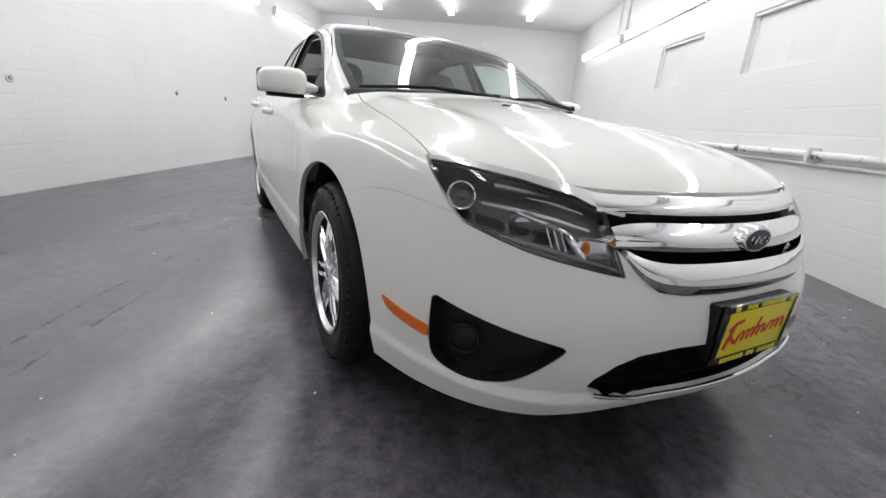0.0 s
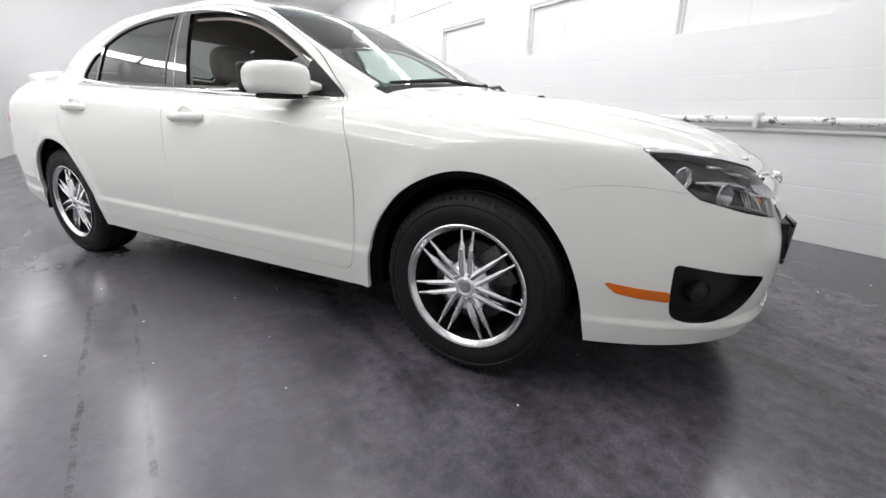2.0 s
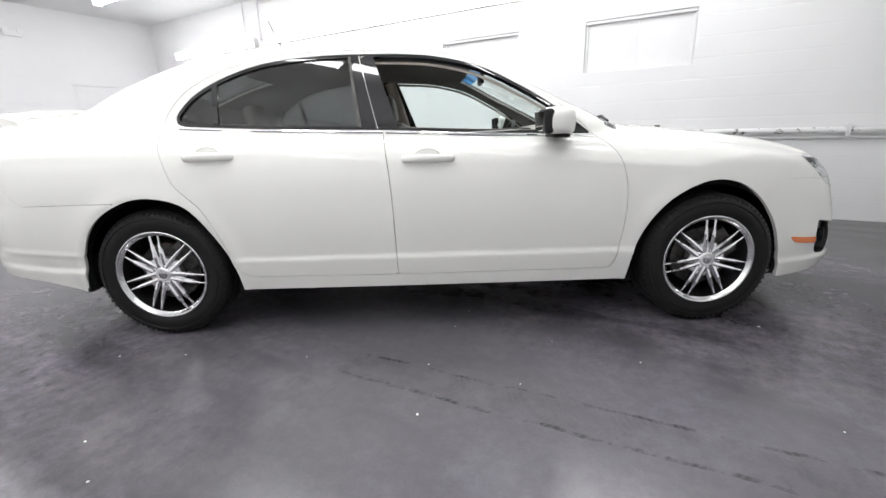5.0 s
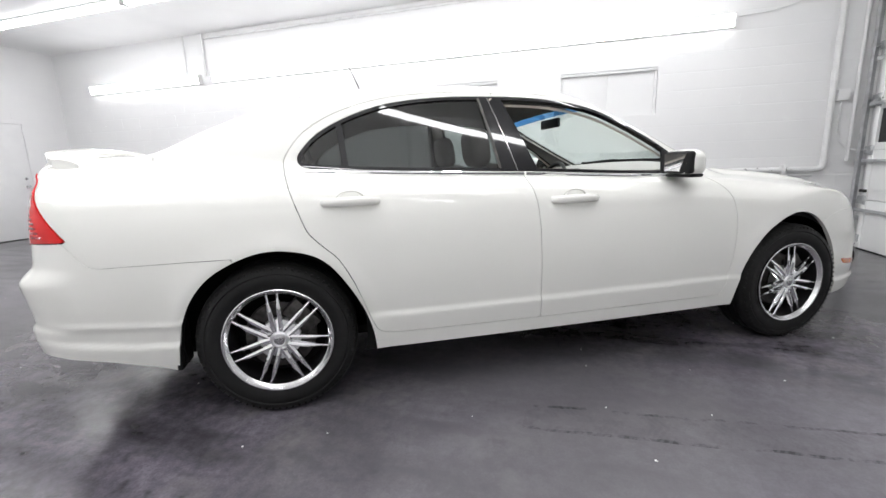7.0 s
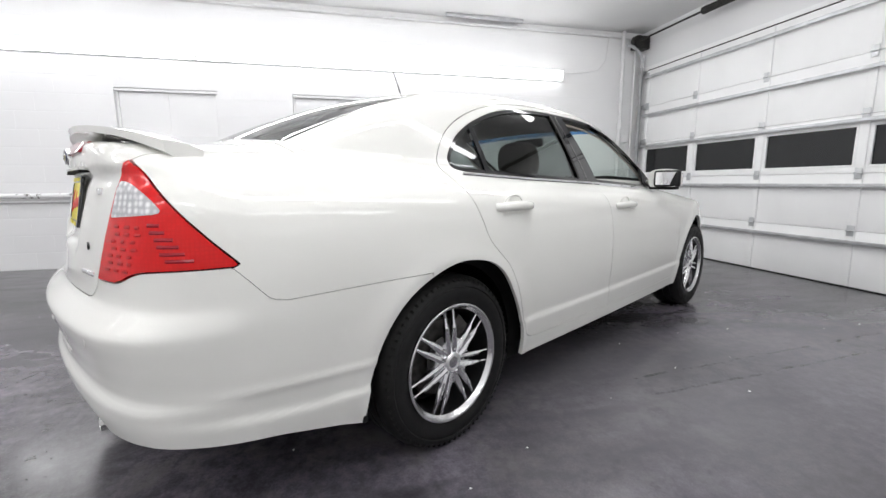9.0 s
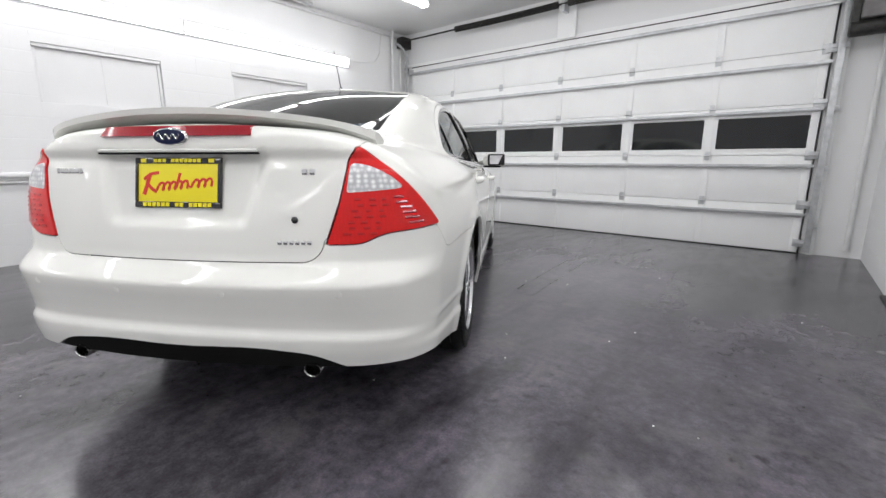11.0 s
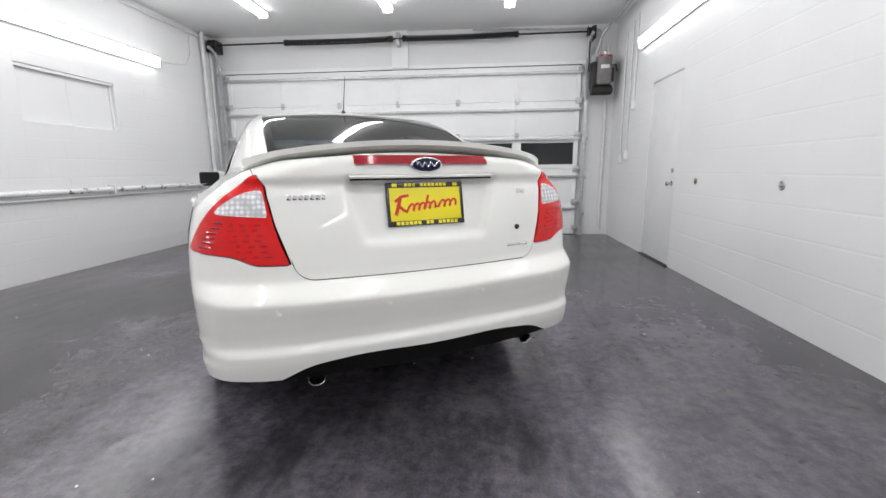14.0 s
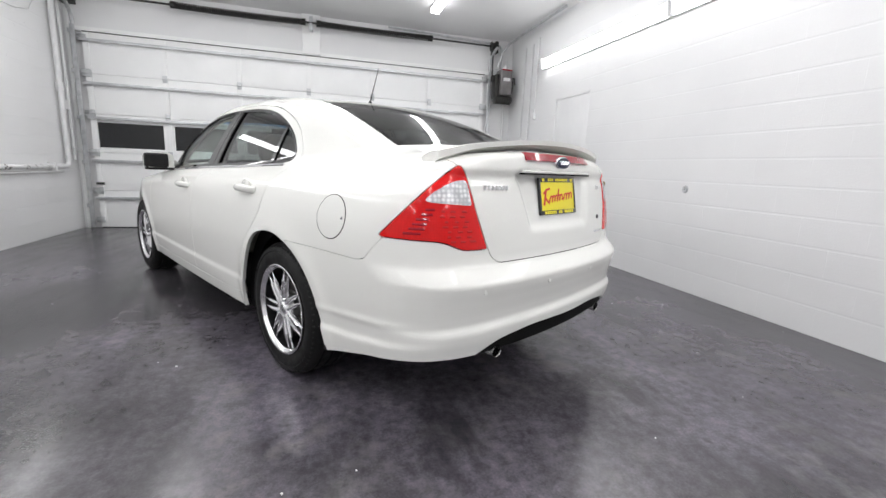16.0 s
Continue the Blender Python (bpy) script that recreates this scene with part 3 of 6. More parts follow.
ROOF = curve([(-2.2, 1.01), (-1.93, 1.143), (-1.68, 1.258), (-1.45, 1.343), (-1.25, 1.394), (-0.95, 1.433), (-0.5, 1.447), (-0.2, 1.440), (0.05, 1.418), (0.25, 1.372), (0.55, 1.250), (0.85, 1.112), (1.1, 0.985), (1.4, 0.82)])
BELT = curve([(-2.1, 0.56), (-1.75, 0.655), (-1.4, 0.722), (-1.0, 0.765), (-0.4, 0.785), (0.2, 0.785), (0.6, 0.755), (0.9, 0.708), (1.2, 0.64)])


def field(x, y, z):
    """Below zero inside the body."""
    x = np.abs(x)
    ring_f = np.hypot(y - AXLE, z - HUB_Z)
    ring_r = np.hypot(y + AXLE, z - HUB_Z)
    side = SIDE(z) * PLAN(y)
    side = side + 0.0032 * np.exp(-np.abs(z - 0.911 + 0.094 * np.clip(y, -1.2, 1.2)) / 0.022) / (1 + np.exp((np.abs(y + 0.3) - 1.5) * 12))
    side = side + 0.010 * (bell(ring_f, 0.40, 0.045) + bell(ring_r, 0.40, 0.045)) * (z > 0.2)
    doors = 1 / (1 + np.exp(-(1.0 - np.abs(y - 0.02)) * 30))
    side = side + doors * 0.010 / (1 + np.exp((z - 0.408) * 230))
    lip = 1 / (1 + np.exp(-(y - 1.70) * 60))
    side = side + lip * 0.026 / (1 + np.exp((z - 0.308 + 0.02 * (y - 1.75)) * 420))
    skirt = 1 / (1 + np.exp((y + 1.70) * 60))
    side = side + skirt * (0.012 / (1 + np.exp((z - 0.362 - 0.10 * np.clip(-y - 1.9, 0, 0.5)) * 260)) + 0.005 * bell(z, 0.442 + 0.06 * np.clip(-y - 1.85, 0, 0.5), 0.013))
    a = x - side
    ends = 0.36 * x ** 2 + 1.65 * x ** 8
    front = y - (NOSE(z) - ends + 0.026 * np.clip((x - 0.25) / 0.3, 0, 1) / (1 + np.exp((z - 0.296) * 420)))
    rear_drop = 0.165 * x ** 2 + 0.78 * x ** 9.5
    waist = z + 0.03 * x ** 2 / (1 + np.exp((z - 0.56) * 60))
    recess = 0.022 / (1 + np.exp((x - 0.245 - 0.28 * (z - 0.82)) * 130)) / (1 + np.exp((0.812 - z) * 160)) / (1 + np.exp((z - 1.036) * 300))
    rear = -y - (TAIL(waist) - rear_drop - recess)
    over_hood = 1 / (1 + np.exp(-(y - 0.70) * 7))
    top = z - (DECK(y) - (0.10 + 0.07 * over_hood) * x ** 2 + 0.016 * bell(x, 0.50 + 0.05 * (2.0 - y), 0.07) * over_hood)
    sharp = 0.065 / (1 + np.exp((y + 2.05) * 40)) / (1 + np.exp((0.97 - z) * 40)) / (1 + np.exp((x - 0.50) * 30))
    low = smax(smax(a, top, 0.10), smax(front, rear, 0.02), 0.09 - sharp)
    tilt = np.tanh(y * 2.5)
    bowed = y + 0.26 * x ** 2 * tilt
    roof = z - (ROOF(bowed) - 0.085 * x ** 2)
    glassy = x - (BELT(y) - 0.33 * np.maximum(z - 0.98, -0.05) - 0.35 * np.clip(z - 0.98, 0, 1) ** 2)
    house = smax(roof * 0.93, glassy * 0.93, 0.07)
    house = np.maximum(house, np.maximum(y - 1.25, -2.05 - y))
    return smin(low, house, 0.035)


def shoot(origin, way):
    """Where rays from inside leave the body."""
    lo = np.full(len(origin), 0.15)
    hi = np.full(len(origin), 1.5)
    for _ in range(34):
        mid = (lo + hi) / 2
        p = origin + way * mid[:, None]
        inside = field(p[:, 0], p[:, 1], p[:, 2]) < 0
        lo = np.where(inside, mid, lo)
        hi = np.where(inside, hi, mid)
    return origin + way * ((lo + hi) / 2)[:, None]


def body_grid():
    """One half of the body as a grid of points, with normals from the field."""
    pivot, centre = 1.62, 0.64
    rows = [(-pivot, -a) for a in np.linspace(90, 0, 120, endpoint=False)]
    rows += [(y, 0.0) for y in np.linspace(-pivot, pivot, 300)]
    rows += [(pivot, a) for a in np.linspace(0, 90, 121)[1:]]
    angles = np.concatenate([np.linspace(-37, 10, 90, endpoint=False), np.linspace(10, 60, 90, endpoint=False), np.linspace(60, 90, 44)])
    n, k = len(rows), len(angles)
    y0 = np.repeat([r[0] for r in rows], k)
    turn = np.radians(np.repeat([r[1] for r in rows], k))
    lift = np.radians(np.tile(angles, n))
    origin = np.stack([np.zeros(n * k), y0, np.full(n * k, centre)], 1)
    way = np.stack([np.cos(lift) * np.cos(turn), np.cos(lift) * np.sin(turn), np.sin(lift)], 1)
    pts = shoot(origin, way)
    e = 1e-3
    grad = np.stack([field(pts[:, 0] + d[0], pts[:, 1] + d[1], pts[:, 2] + d[2]) - field(pts[:, 0] - d[0], pts[:, 1] - d[1], pts[:, 2] - d[2]) for d in np.eye(3) * e], 1)
    grad /= np.maximum(np.linalg.norm(grad, axis=1), 1e-9)[:, None]
    i, j = np.meshgrid(np.arange(n - 1), np.arange(k - 1), indexing="ij")
    a = (i * k + j).ravel()
    quads = np.stack([a, a + k, a + k + 1, a + 1], 1)
    return pts, grad, quads


GRID, NORMAL, QUADS = body_grid()
NORMAL[np.abs(GRID[:, 0]) < 1e-6, 0] = 0


def polygon(points, p, q, rounding=0.0):
    """Signed distance (below zero inside) from points (p, q) to a closed polygon."""
    pts = np.array(points, float)
    best = np.full(p.shape, 1e9)
    inside = np.zeros(p.shape, bool)
    for (ax, ay), (bx, by) in zip(pts, np.roll(pts, -1, 0)):
        ex, ey = bx - ax, by - ay
        t = np.clip(((p - ax) * ex + (q - ay) * ey) / (ex * ex + ey * ey), 0, 1)
        best = np.minimum(best, np.hypot(p - ax - t * ex, q - ay - t * ey))
        cross = ((ay > q) != (by > q)) & (p < (bx - ax) * (q - ay) / (by - ay + 1e-12) + ax)
        inside ^= cross
    return np.where(inside, -best, best) - rounding


def spline(points, n=6):
    """A closed polygon rounded through its points."""
    p = np.array(points, float)
    out = []
    for i in range(len(p)):
        a, b, c, d = p[i - 1], p[i], p[(i + 1) % len(p)], p[(i + 2) % len(p)]
        for k in range(n):
            t = k / n
            out.append(0.5 * (2 * b + (c - a) * t + (2 * a - 5 * b + 4 * c - d) * t ** 2 + (3 * b - a - 3 * c + d) * t ** 3))
    return out


def arc(points, n=6):
    """A smooth open line through points, ends kept."""
    p = [points[0]] + list(points) + [points[-1]]
    p = np.array(p, float)
    out = []
    for i in range(1, len(p) - 2):
        a, b, c, d = p[i - 1], p[i], p[i + 1], p[i + 2]
        for k in range(n):
            t = k / n
            out.append(tuple(0.5 * (2 * b + (c - a) * t + (2 * a - 5 * b + 4 * c - d) * t ** 2 + (3 * b - a - 3 * c + d) * t ** 3)))
    return out + [tuple(p[-1])]


def clip(fields, pts, nrm, quads):
    """Keeps what lies below zero in all the fields; cuts cells along the zero line."""
    values = np.stack(fields, 1)
    worst = values.max(1)
    on = worst[quads]
    full = quads[(on < 0).all(1)]
    near = quads[((values[quads].min(1) < 0).all(1)) & ~(on < 0).all(1)]
    verts, norms, vals = list(pts), list(nrm), [tuple(v) for v in values]
    faces = [tuple(int(v) for v in f) for f in full]
    cache = {}
    for f in near:
        poly = [int(v) for v in f]
        for c in range(values.shape[1]):
            out = []
            for a, b in zip(poly, poly[1:] + poly[:1]):
                va, vb = vals[a][c], vals[b][c]
                if va < 0:
                    out.append(a)
                if (va < 0) != (vb < 0):
                    key = (min(a, b), max(a, b), c)
                    if key not in cache:
                        s = va / (va - vb)
                        cache[key] = len(verts)
                        verts.append(verts[a] + (verts[b] - verts[a]) * s)
                        norms.append(norms[a] + (norms[b] - norms[a]) * s)
                        vals.append(tuple(p + (q - p) * s for p, q in zip(vals[a], vals[b])))
                    out.append(cache[key])
            poly = []
            for v in out:
                if not poly or v != poly[-1]:
                    poly.append(v)
            if len(poly) > 1 and poly[0] == poly[-1]:
                poly.pop()
            if len(poly) < 3:
                poly = []
                break
        if poly:
            faces.append(tuple(poly))
    return verts, norms, faces


def skin(name, fields, material_, parent, label="", lift=0.0, fold=0.018, both=True, mirror=False, rim_only=False, push=None):
    """A panel of the body: the cut surface with its edges folded inwards. both: with its mirror image in one mesh; mirror: the other side only."""
    pts, nrm, quads = GRID, NORMAL, QUADS
    verts, norms, faces = clip(fields, pts, nrm, quads)
    used = sorted({v for f in faces for v in f})
    at = {v: i for i, v in enumerate(used)}
    v = np.array([verts[i] for i in used])
    nn = np.array([norms[i] for i in used])
    nn /= np.maximum(np.linalg.norm(nn, axis=1), 1e-9)[:, None]
    v = v + nn * lift
    back = None if push is None else np.array([-push[0], push[1], push[2]] if mirror else push)
    if push is not None and not rim_only:
        v = v + np.array(push)
    f = [tuple(at[i] for i in g) for g in faces]
    halves = []
    if both or not mirror:
        halves.append((v, nn, f))
    if both or mirror:
        s = np.array([-1, 1, 1])
        halves.append((v * s, nn * s, [g[::-1] for g in f]))
    av, af = [], []
    index = {}
    for hv, hn, hf in halves:
        ids = []
        for p in hv:
            key = (round(p[0], 5), round(p[1], 5), round(p[2], 5))
            if both and abs(p[0]) < 1e-4:
                if key not in index:
                    index[key] = len(av)
                    av.append(p)
                ids.append(index[key])
            else:
                ids.append(len(av))
                av.append(p)
        af += [tuple(ids[i] for i in g) for g in hf]
    if fold:
        edges = {}
        for g in af:
            for a, b in zip(g, g[1:] + g[:1]):
                edges[(a, b)] = edges.get((a, b), 0) + 1
        rim = [(a, b) for (a, b) in edges if (b, a) not in edges]
        normal_of = {}
        for hv, hn, hf in halves:
            for p, n_ in zip(hv, hn):
                normal_of[(round(p[0], 5), round(p[1], 5), round(p[2], 5))] = n_
        copy_, inner = {}, {}
        for a, b in rim:
            for i in (a, b):
                if i not in inner:
                    p = av[i]
                    n_ = normal_of[(round(p[0], 5), round(p[1], 5), round(p[2], 5))]
                    copy_[i] = len(av)
                    av.append(p)
                    inner[i] = len(av)
                    av.append(p - n_ * fold if back is None else p + back)
        if rim_only:
            af = []
        af += [(copy_[b], copy_[a], inner[a], inner[b]) for a, b in rim]
    me = mesh_of(name, av, af, material_)
    return part(name, me, material_, parent, label)


# ---- regions of the body ----
GX, GY, GZ = GRID.T
SEAM = 0.0016
XSIDE = BELT(GY) - 0.33 * np.maximum(GZ - 0.98, -0.05) - 0.35 * np.clip(GZ - 0.98, 0, 1) ** 2
ON_SIDE = np.where(GZ > 0.92, XSIDE - 0.05 - GX, -1.0)
BOWED = GY + 0.26 * GX ** 2 * np.tanh(GY * 2.5)
FRONT_U, REAR_U = 0.6 * GX - 0.8 * GY, 0.6 * GX + 0.8 * (GY + 2.4)

DLO = np.maximum(polygon([(0.775, 0.955), (0.3, 0.972), (-0.2, 0.998), (-0.8, 1.02)] + arc([(-1.17, 1.04), (-1.222, 1.052), (-1.238, 1.082), (-1.22, 1.12), (-1.15, 1.19), (-1.02, 1.262), (-0.84, 1.322),
                          (-0.62, 1.352), (-0.38, 1.360), (-0.1, 1.352), (0.08, 1.330), (0.25, 1.286), (0.42, 1.205), (0.60, 1.095), (0.775, 0.962)]), GY, GZ), ON_SIDE)
DOOR_F = np.maximum(polygon(arc([(0.80, 0.945), (0.865, 0.875), (0.90, 0.80), (0.92, 0.70), (0.922, 0.56), (0.902, 0.40), (0.882, 0.330), (0.85, 0.31)]) + arc([(-0.177, 0.31), (-0.183, 0.62), (-0.196, 0.83), (-0.222, 0.985)])
                            + arc([(-0.318, 1.378), (-0.1, 1.374), (0.09, 1.352), (0.265, 1.307), (0.44, 1.222), (0.62, 1.113), (0.80, 0.945)])[:-1], GY, GZ), ON_SIDE)
DOOR_R = np.maximum(polygon(arc([(-0.177, 0.31), (-0.183, 0.62), (-0.196, 0.83), (-0.222, 0.985)])[::-1] + arc([(-0.86, 0.316), (-0.93, 0.330), (-0.965, 0.375), (-1.03, 0.55), (-1.09, 0.665), (-1.15, 0.725), (-1.205, 0.785), (-1.235, 0.86),
                             (-1.27, 0.96), (-1.292, 1.04), (-1.285, 1.10), (-1.20, 1.205), (-1.05, 1.290), (-0.85, 1.350), (-0.62, 1.377), (-0.4, 1.382), (-0.318, 1.378)]), GY, GZ), ON_SIDE)
ARCH_F = np.maximum(polygon(spline([(0.93, 0.0), (0.95, 0.20), (0.995, 0.45), (1.10, 0.615), (1.235, 0.703), (1.372, 0.728), (1.515, 0.687), (1.645, 0.568), (1.725, 0.41), (1.765, 0.20), (1.775, 0.0)]), GY, GZ), 0.55 - GX)
ARCH_R = np.maximum(polygon(spline([(-1.765, 0.0), (-1.76, 0.20), (-1.715, 0.45), (-1.615, 0.61), (-1.455, 0.70), (-1.31, 0.718), (-1.155, 0.668), (-1.04, 0.515), (-0.975, 0.36), (-0.955, 0.20), (-0.945, 0.0)]), GY, GZ), 0.55 - GX)
HEADLAMP = np.maximum(polygon([(-1.565, 0.592), (-1.36, 0.634), (-1.20, 0.676), (-1.165, 0.700), (-1.06, 0.800), (-1.15, 0.797), (-1.30, 0.779), (-1.42, 0.755), (-1.50, 0.722)], FRONT_U, GZ), 1.6 - GY)
CHROME_LINE = np.maximum(polygon([(-1.045, 0.812), (-1.15, 0.812), (-1.30, 0.796), (-1.42, 0.776), (-1.52, 0.752), (-1.54, 0.715), (-1.498, 0.724), (-1.42, 0.757), (-1.30, 0.781), (-1.15, 0.799), (-1.06, 0.802)], FRONT_U, GZ), 1.6 - GY)
GRILLE = np.maximum(polygon([(0, 0.549), (0.24, 0.551), (0.312, 0.561), (0.362, 0.598), (0.408, 0.650), (0.432, 0.70), (0.445, 0.80), (-0.2, 0.80), (-0.2, 0.549)], GX, GZ), 1.9 - GY)
LOWER_GRILLE = np.maximum(polygon([(-0.2, 0.288), (0.25, 0.291), (0.40, 0.300), (0.452, 0.314), (0.462, 0.332), (0.450, 0.352), (0.405, 0.388), (0.35, 0.412), (0.25, 0.425), (-0.2, 0.43)], GX, GZ), 1.9 - GY)
FOG = np.maximum(polygon(arc([(-1.150, 0.488), (-1.25, 0.470), (-1.40, 0.444), (-1.465, 0.430), (-1.475, 0.418), (-1.42, 0.362), (-1.37, 0.325), (-1.32, 0.307), (-1.25, 0.302), (-1.19, 0.307), (-1.160, 0.322), (-1.147, 0.350), (-1.142, 0.40), (-1.142, 0.478)]), FRONT_U, GZ), 1.8 - GY)
MARKER = np.maximum(polygon([(1.806, 0.416), (1.812, 0.421), (1.90, 0.409), (1.985, 0.402), (1.988, 0.370), (1.90, 0.378), (1.838, 0.389)], GY, GZ), 0.5 - GX)
HOOD_EDGE = np.where(GY > 1.5, 0.771 + 0.032 * np.clip((GX - 0.36) / 0.37, 0, 1.2) ** 1.4 - GZ, -1.0)
HOOD = np.maximum(np.maximum(HOOD_EDGE, GX - (0.628 + 0.085 * np.clip((GY - 0.85) / 1.0, -0.5, 1.3))), np.maximum(1.035 - BOWED, 0.72 - GZ))
WINDSCREEN = np.maximum(np.maximum(BOWED - 1.00, 0.24 - BOWED), GX - (XSIDE - 0.052))
COWL = np.maximum(np.maximum(BOWED - 1.045, 0.985 - BOWED), GX - (XSIDE - 0.03))
BACKLIGHT = np.maximum(np.maximum(BOWED + 1.24, -1.895 - BOWED), GX - (XSIDE - 0.052))
TAILLAMP = np.maximum(polygon(arc([(0.356, 0.752), (0.391, 0.85), (0.430, 0.97), (0.456, 1.040)]) + arc([(0.468, 1.056), (0.488, 1.052), (0.548, 1.000), (0.642, 0.9075), (0.751, 0.799)]) + arc([(0.740, 0.791), (0.63, 0.788), (0.54, 0.784), (0.495, 0.774), (0.458, 0.757), (0.43, 0.750), (0.356, 0.748)]), REAR_U, GZ), GY + 1.9)
LID_X = np.where(GZ < 1.045, 0.505 + (GZ - 0.75) * 0.31, 0.5965 + (GZ - 1.045) * 0.40)
corner = np.hypot(np.maximum(GX - 0.43, 0), np.maximum(0.765 - GZ, 0)) - 0.072
LID = np.maximum(np.maximum(GX - LID_X, np.where((GX > 0.43) & (GZ < 0.765), corner, 0.693 - GZ)), np.maximum(GY + 1.0, BOWED + 1.925))
R_SEAM = np.interp(-GY, [1.5, 1.98, 2.02, 2.10, 2.14], [0.700, 0.690, 0.700, 0.79, 0.80])
R_BUMPER = np.maximum(GZ - R_SEAM, GY + 1.5)
F_SEAM = np.where(GY < 2.0, curve([(1.5, 0.62), (1.6, 0.668), (1.68, 0.698), (1.78, 0.711), (1.9, 0.706), (2.0, 0.692)])(GY), 0.84)
F_BUMPER = np.maximum(np.maximum(GZ - F_SEAM, 1.5 - GY), -HOOD)
VALANCE = np.maximum(GZ - curve([(0.0, 0.412), (0.35, 0.408), (0.48, 0.385), (0.57, 0.342), (0.66, 0.305), (0.74, 0.282), (0.80, 0.25)])(GX), np.maximum(GY + 1.9, GX - 0.80))
bottom = np.where(np.abs(GY) < 1.3, 0.245, np.where(GY > 0, 0.208, 0.245))
bottom = np.where(GY < -1.7, np.interp(-GY, [1.75, 2.0, 2.1, 2.2, 2.3], [0.245, 0.303, 0.320, 0.334, 0.345]), bottom)
bottom = np.where(GY > 1.75, 0.212 + 0.043 * np.clip((0.80 - GX) / 0.45, 0, 1), bottom)
BELOW = bottom - GZ


def around(z, u0, u1, other):
    """Points across the tail's corner at height z, between two lamp coordinates."""
    turn = np.radians(np.linspace(-20, -80, 160))
    pts = shoot(np.tile([0.0, -1.62, z], (160, 1)), np.stack([np.cos(turn), np.sin(turn), 0 * turn], 1))
    u = 0.6 * pts[:, 0] + 0.8 * (pts[:, 1] + 2.4)
    pts = pts[(u > u0) & (u < u1)]
    return [(-x if other else x, y, h) for x, y, h in pts]


def off(*regions):
    return [SEAM - r for r in regions]


RIBBED = material("clear_ribbed_lens", (0.6, 0.6, 0.6), 0.2, 0, 0.5)
lens_cells(RIBBED, (0.92, 0.92, 0.92), (0.48, 0.48, 0.50), 0.017)
CAR_AT = pose(0, 0, 0, 0, 0, 29.7)
car = thing("car", "white four-door sedan with chrome wheels and a rear spoiler, parked", "car", at=CAR_AT)
openings = off(DLO, ARCH_F, ARCH_R, HEADLAMP, TAILLAMP, GRILLE, LOWER_GRILLE, FOG, WINDSCREEN, BACKLIGHT, COWL, CHROME_LINE)
GRILLE = np.maximum(GRILLE, -HOOD)
skin("hood", [HOOD + 0.0022] + off(COWL, CHROME_LINE, HEADLAMP), PAINT, car)
skin("trunk_lid", [LID + SEAM] + off(TAILLAMP, BACKLIGHT), PAINT, car)
skin("front_bumper", [F_BUMPER + 0.0004, BELOW] + off(ARCH_F, HEADLAMP, GRILLE, LOWER_GRILLE, FOG, CHROME_LINE), PAINT, car)
skin("rear_bumper", [R_BUMPER + 0.0011, BELOW] + off(ARCH_R, TAILLAMP, LID, VALANCE), PAINT, car)
fender_cut = 0.72 - GY
for side in (False, True):
    skin("fender", [fender_cut, BELOW, WINDSCREEN * 0 - 1] + [0.0004 - F_BUMPER] + off(HOOD, DOOR_F, ARCH_F, HEADLAMP, COWL, CHROME_LINE, WINDSCREEN, GRILLE, DLO) + [-np.minimum(GY - 0.72, np.maximum(0.98 - GZ, BOWED - 0.94))], PAINT, car, both=False, mirror=side)
    skin("front_door", [DOOR_F + SEAM] + off(DLO, ARCH_F), PAINT, car, both=False, mirror=side)
    skin("rear_door", [DOOR_R + SEAM] + off(DLO, ARCH_R), PAINT, car, both=False, mirror=side)
shell_front = np.minimum(GY - 0.72, np.maximum(0.98 - GZ, BOWED - 0.94))
skin("body_shell", [shell_front, BELOW] + [0.0011 - R_BUMPER] + off(DOOR_F, DOOR_R, LID, DLO, ARCH_R, ARCH_F, WINDSCREEN, BACKLIGHT, TAILLAMP, COWL), PAINT, car)
skin("rear_valance", [VALANCE + 0.001, 0.335 - GZ], GAP, car, "black plastic lower valance", lift=-0.012)
skin("cowl", [COWL + 0.001], BLACK, car, "black plastic cowl grille", lift=-0.008)
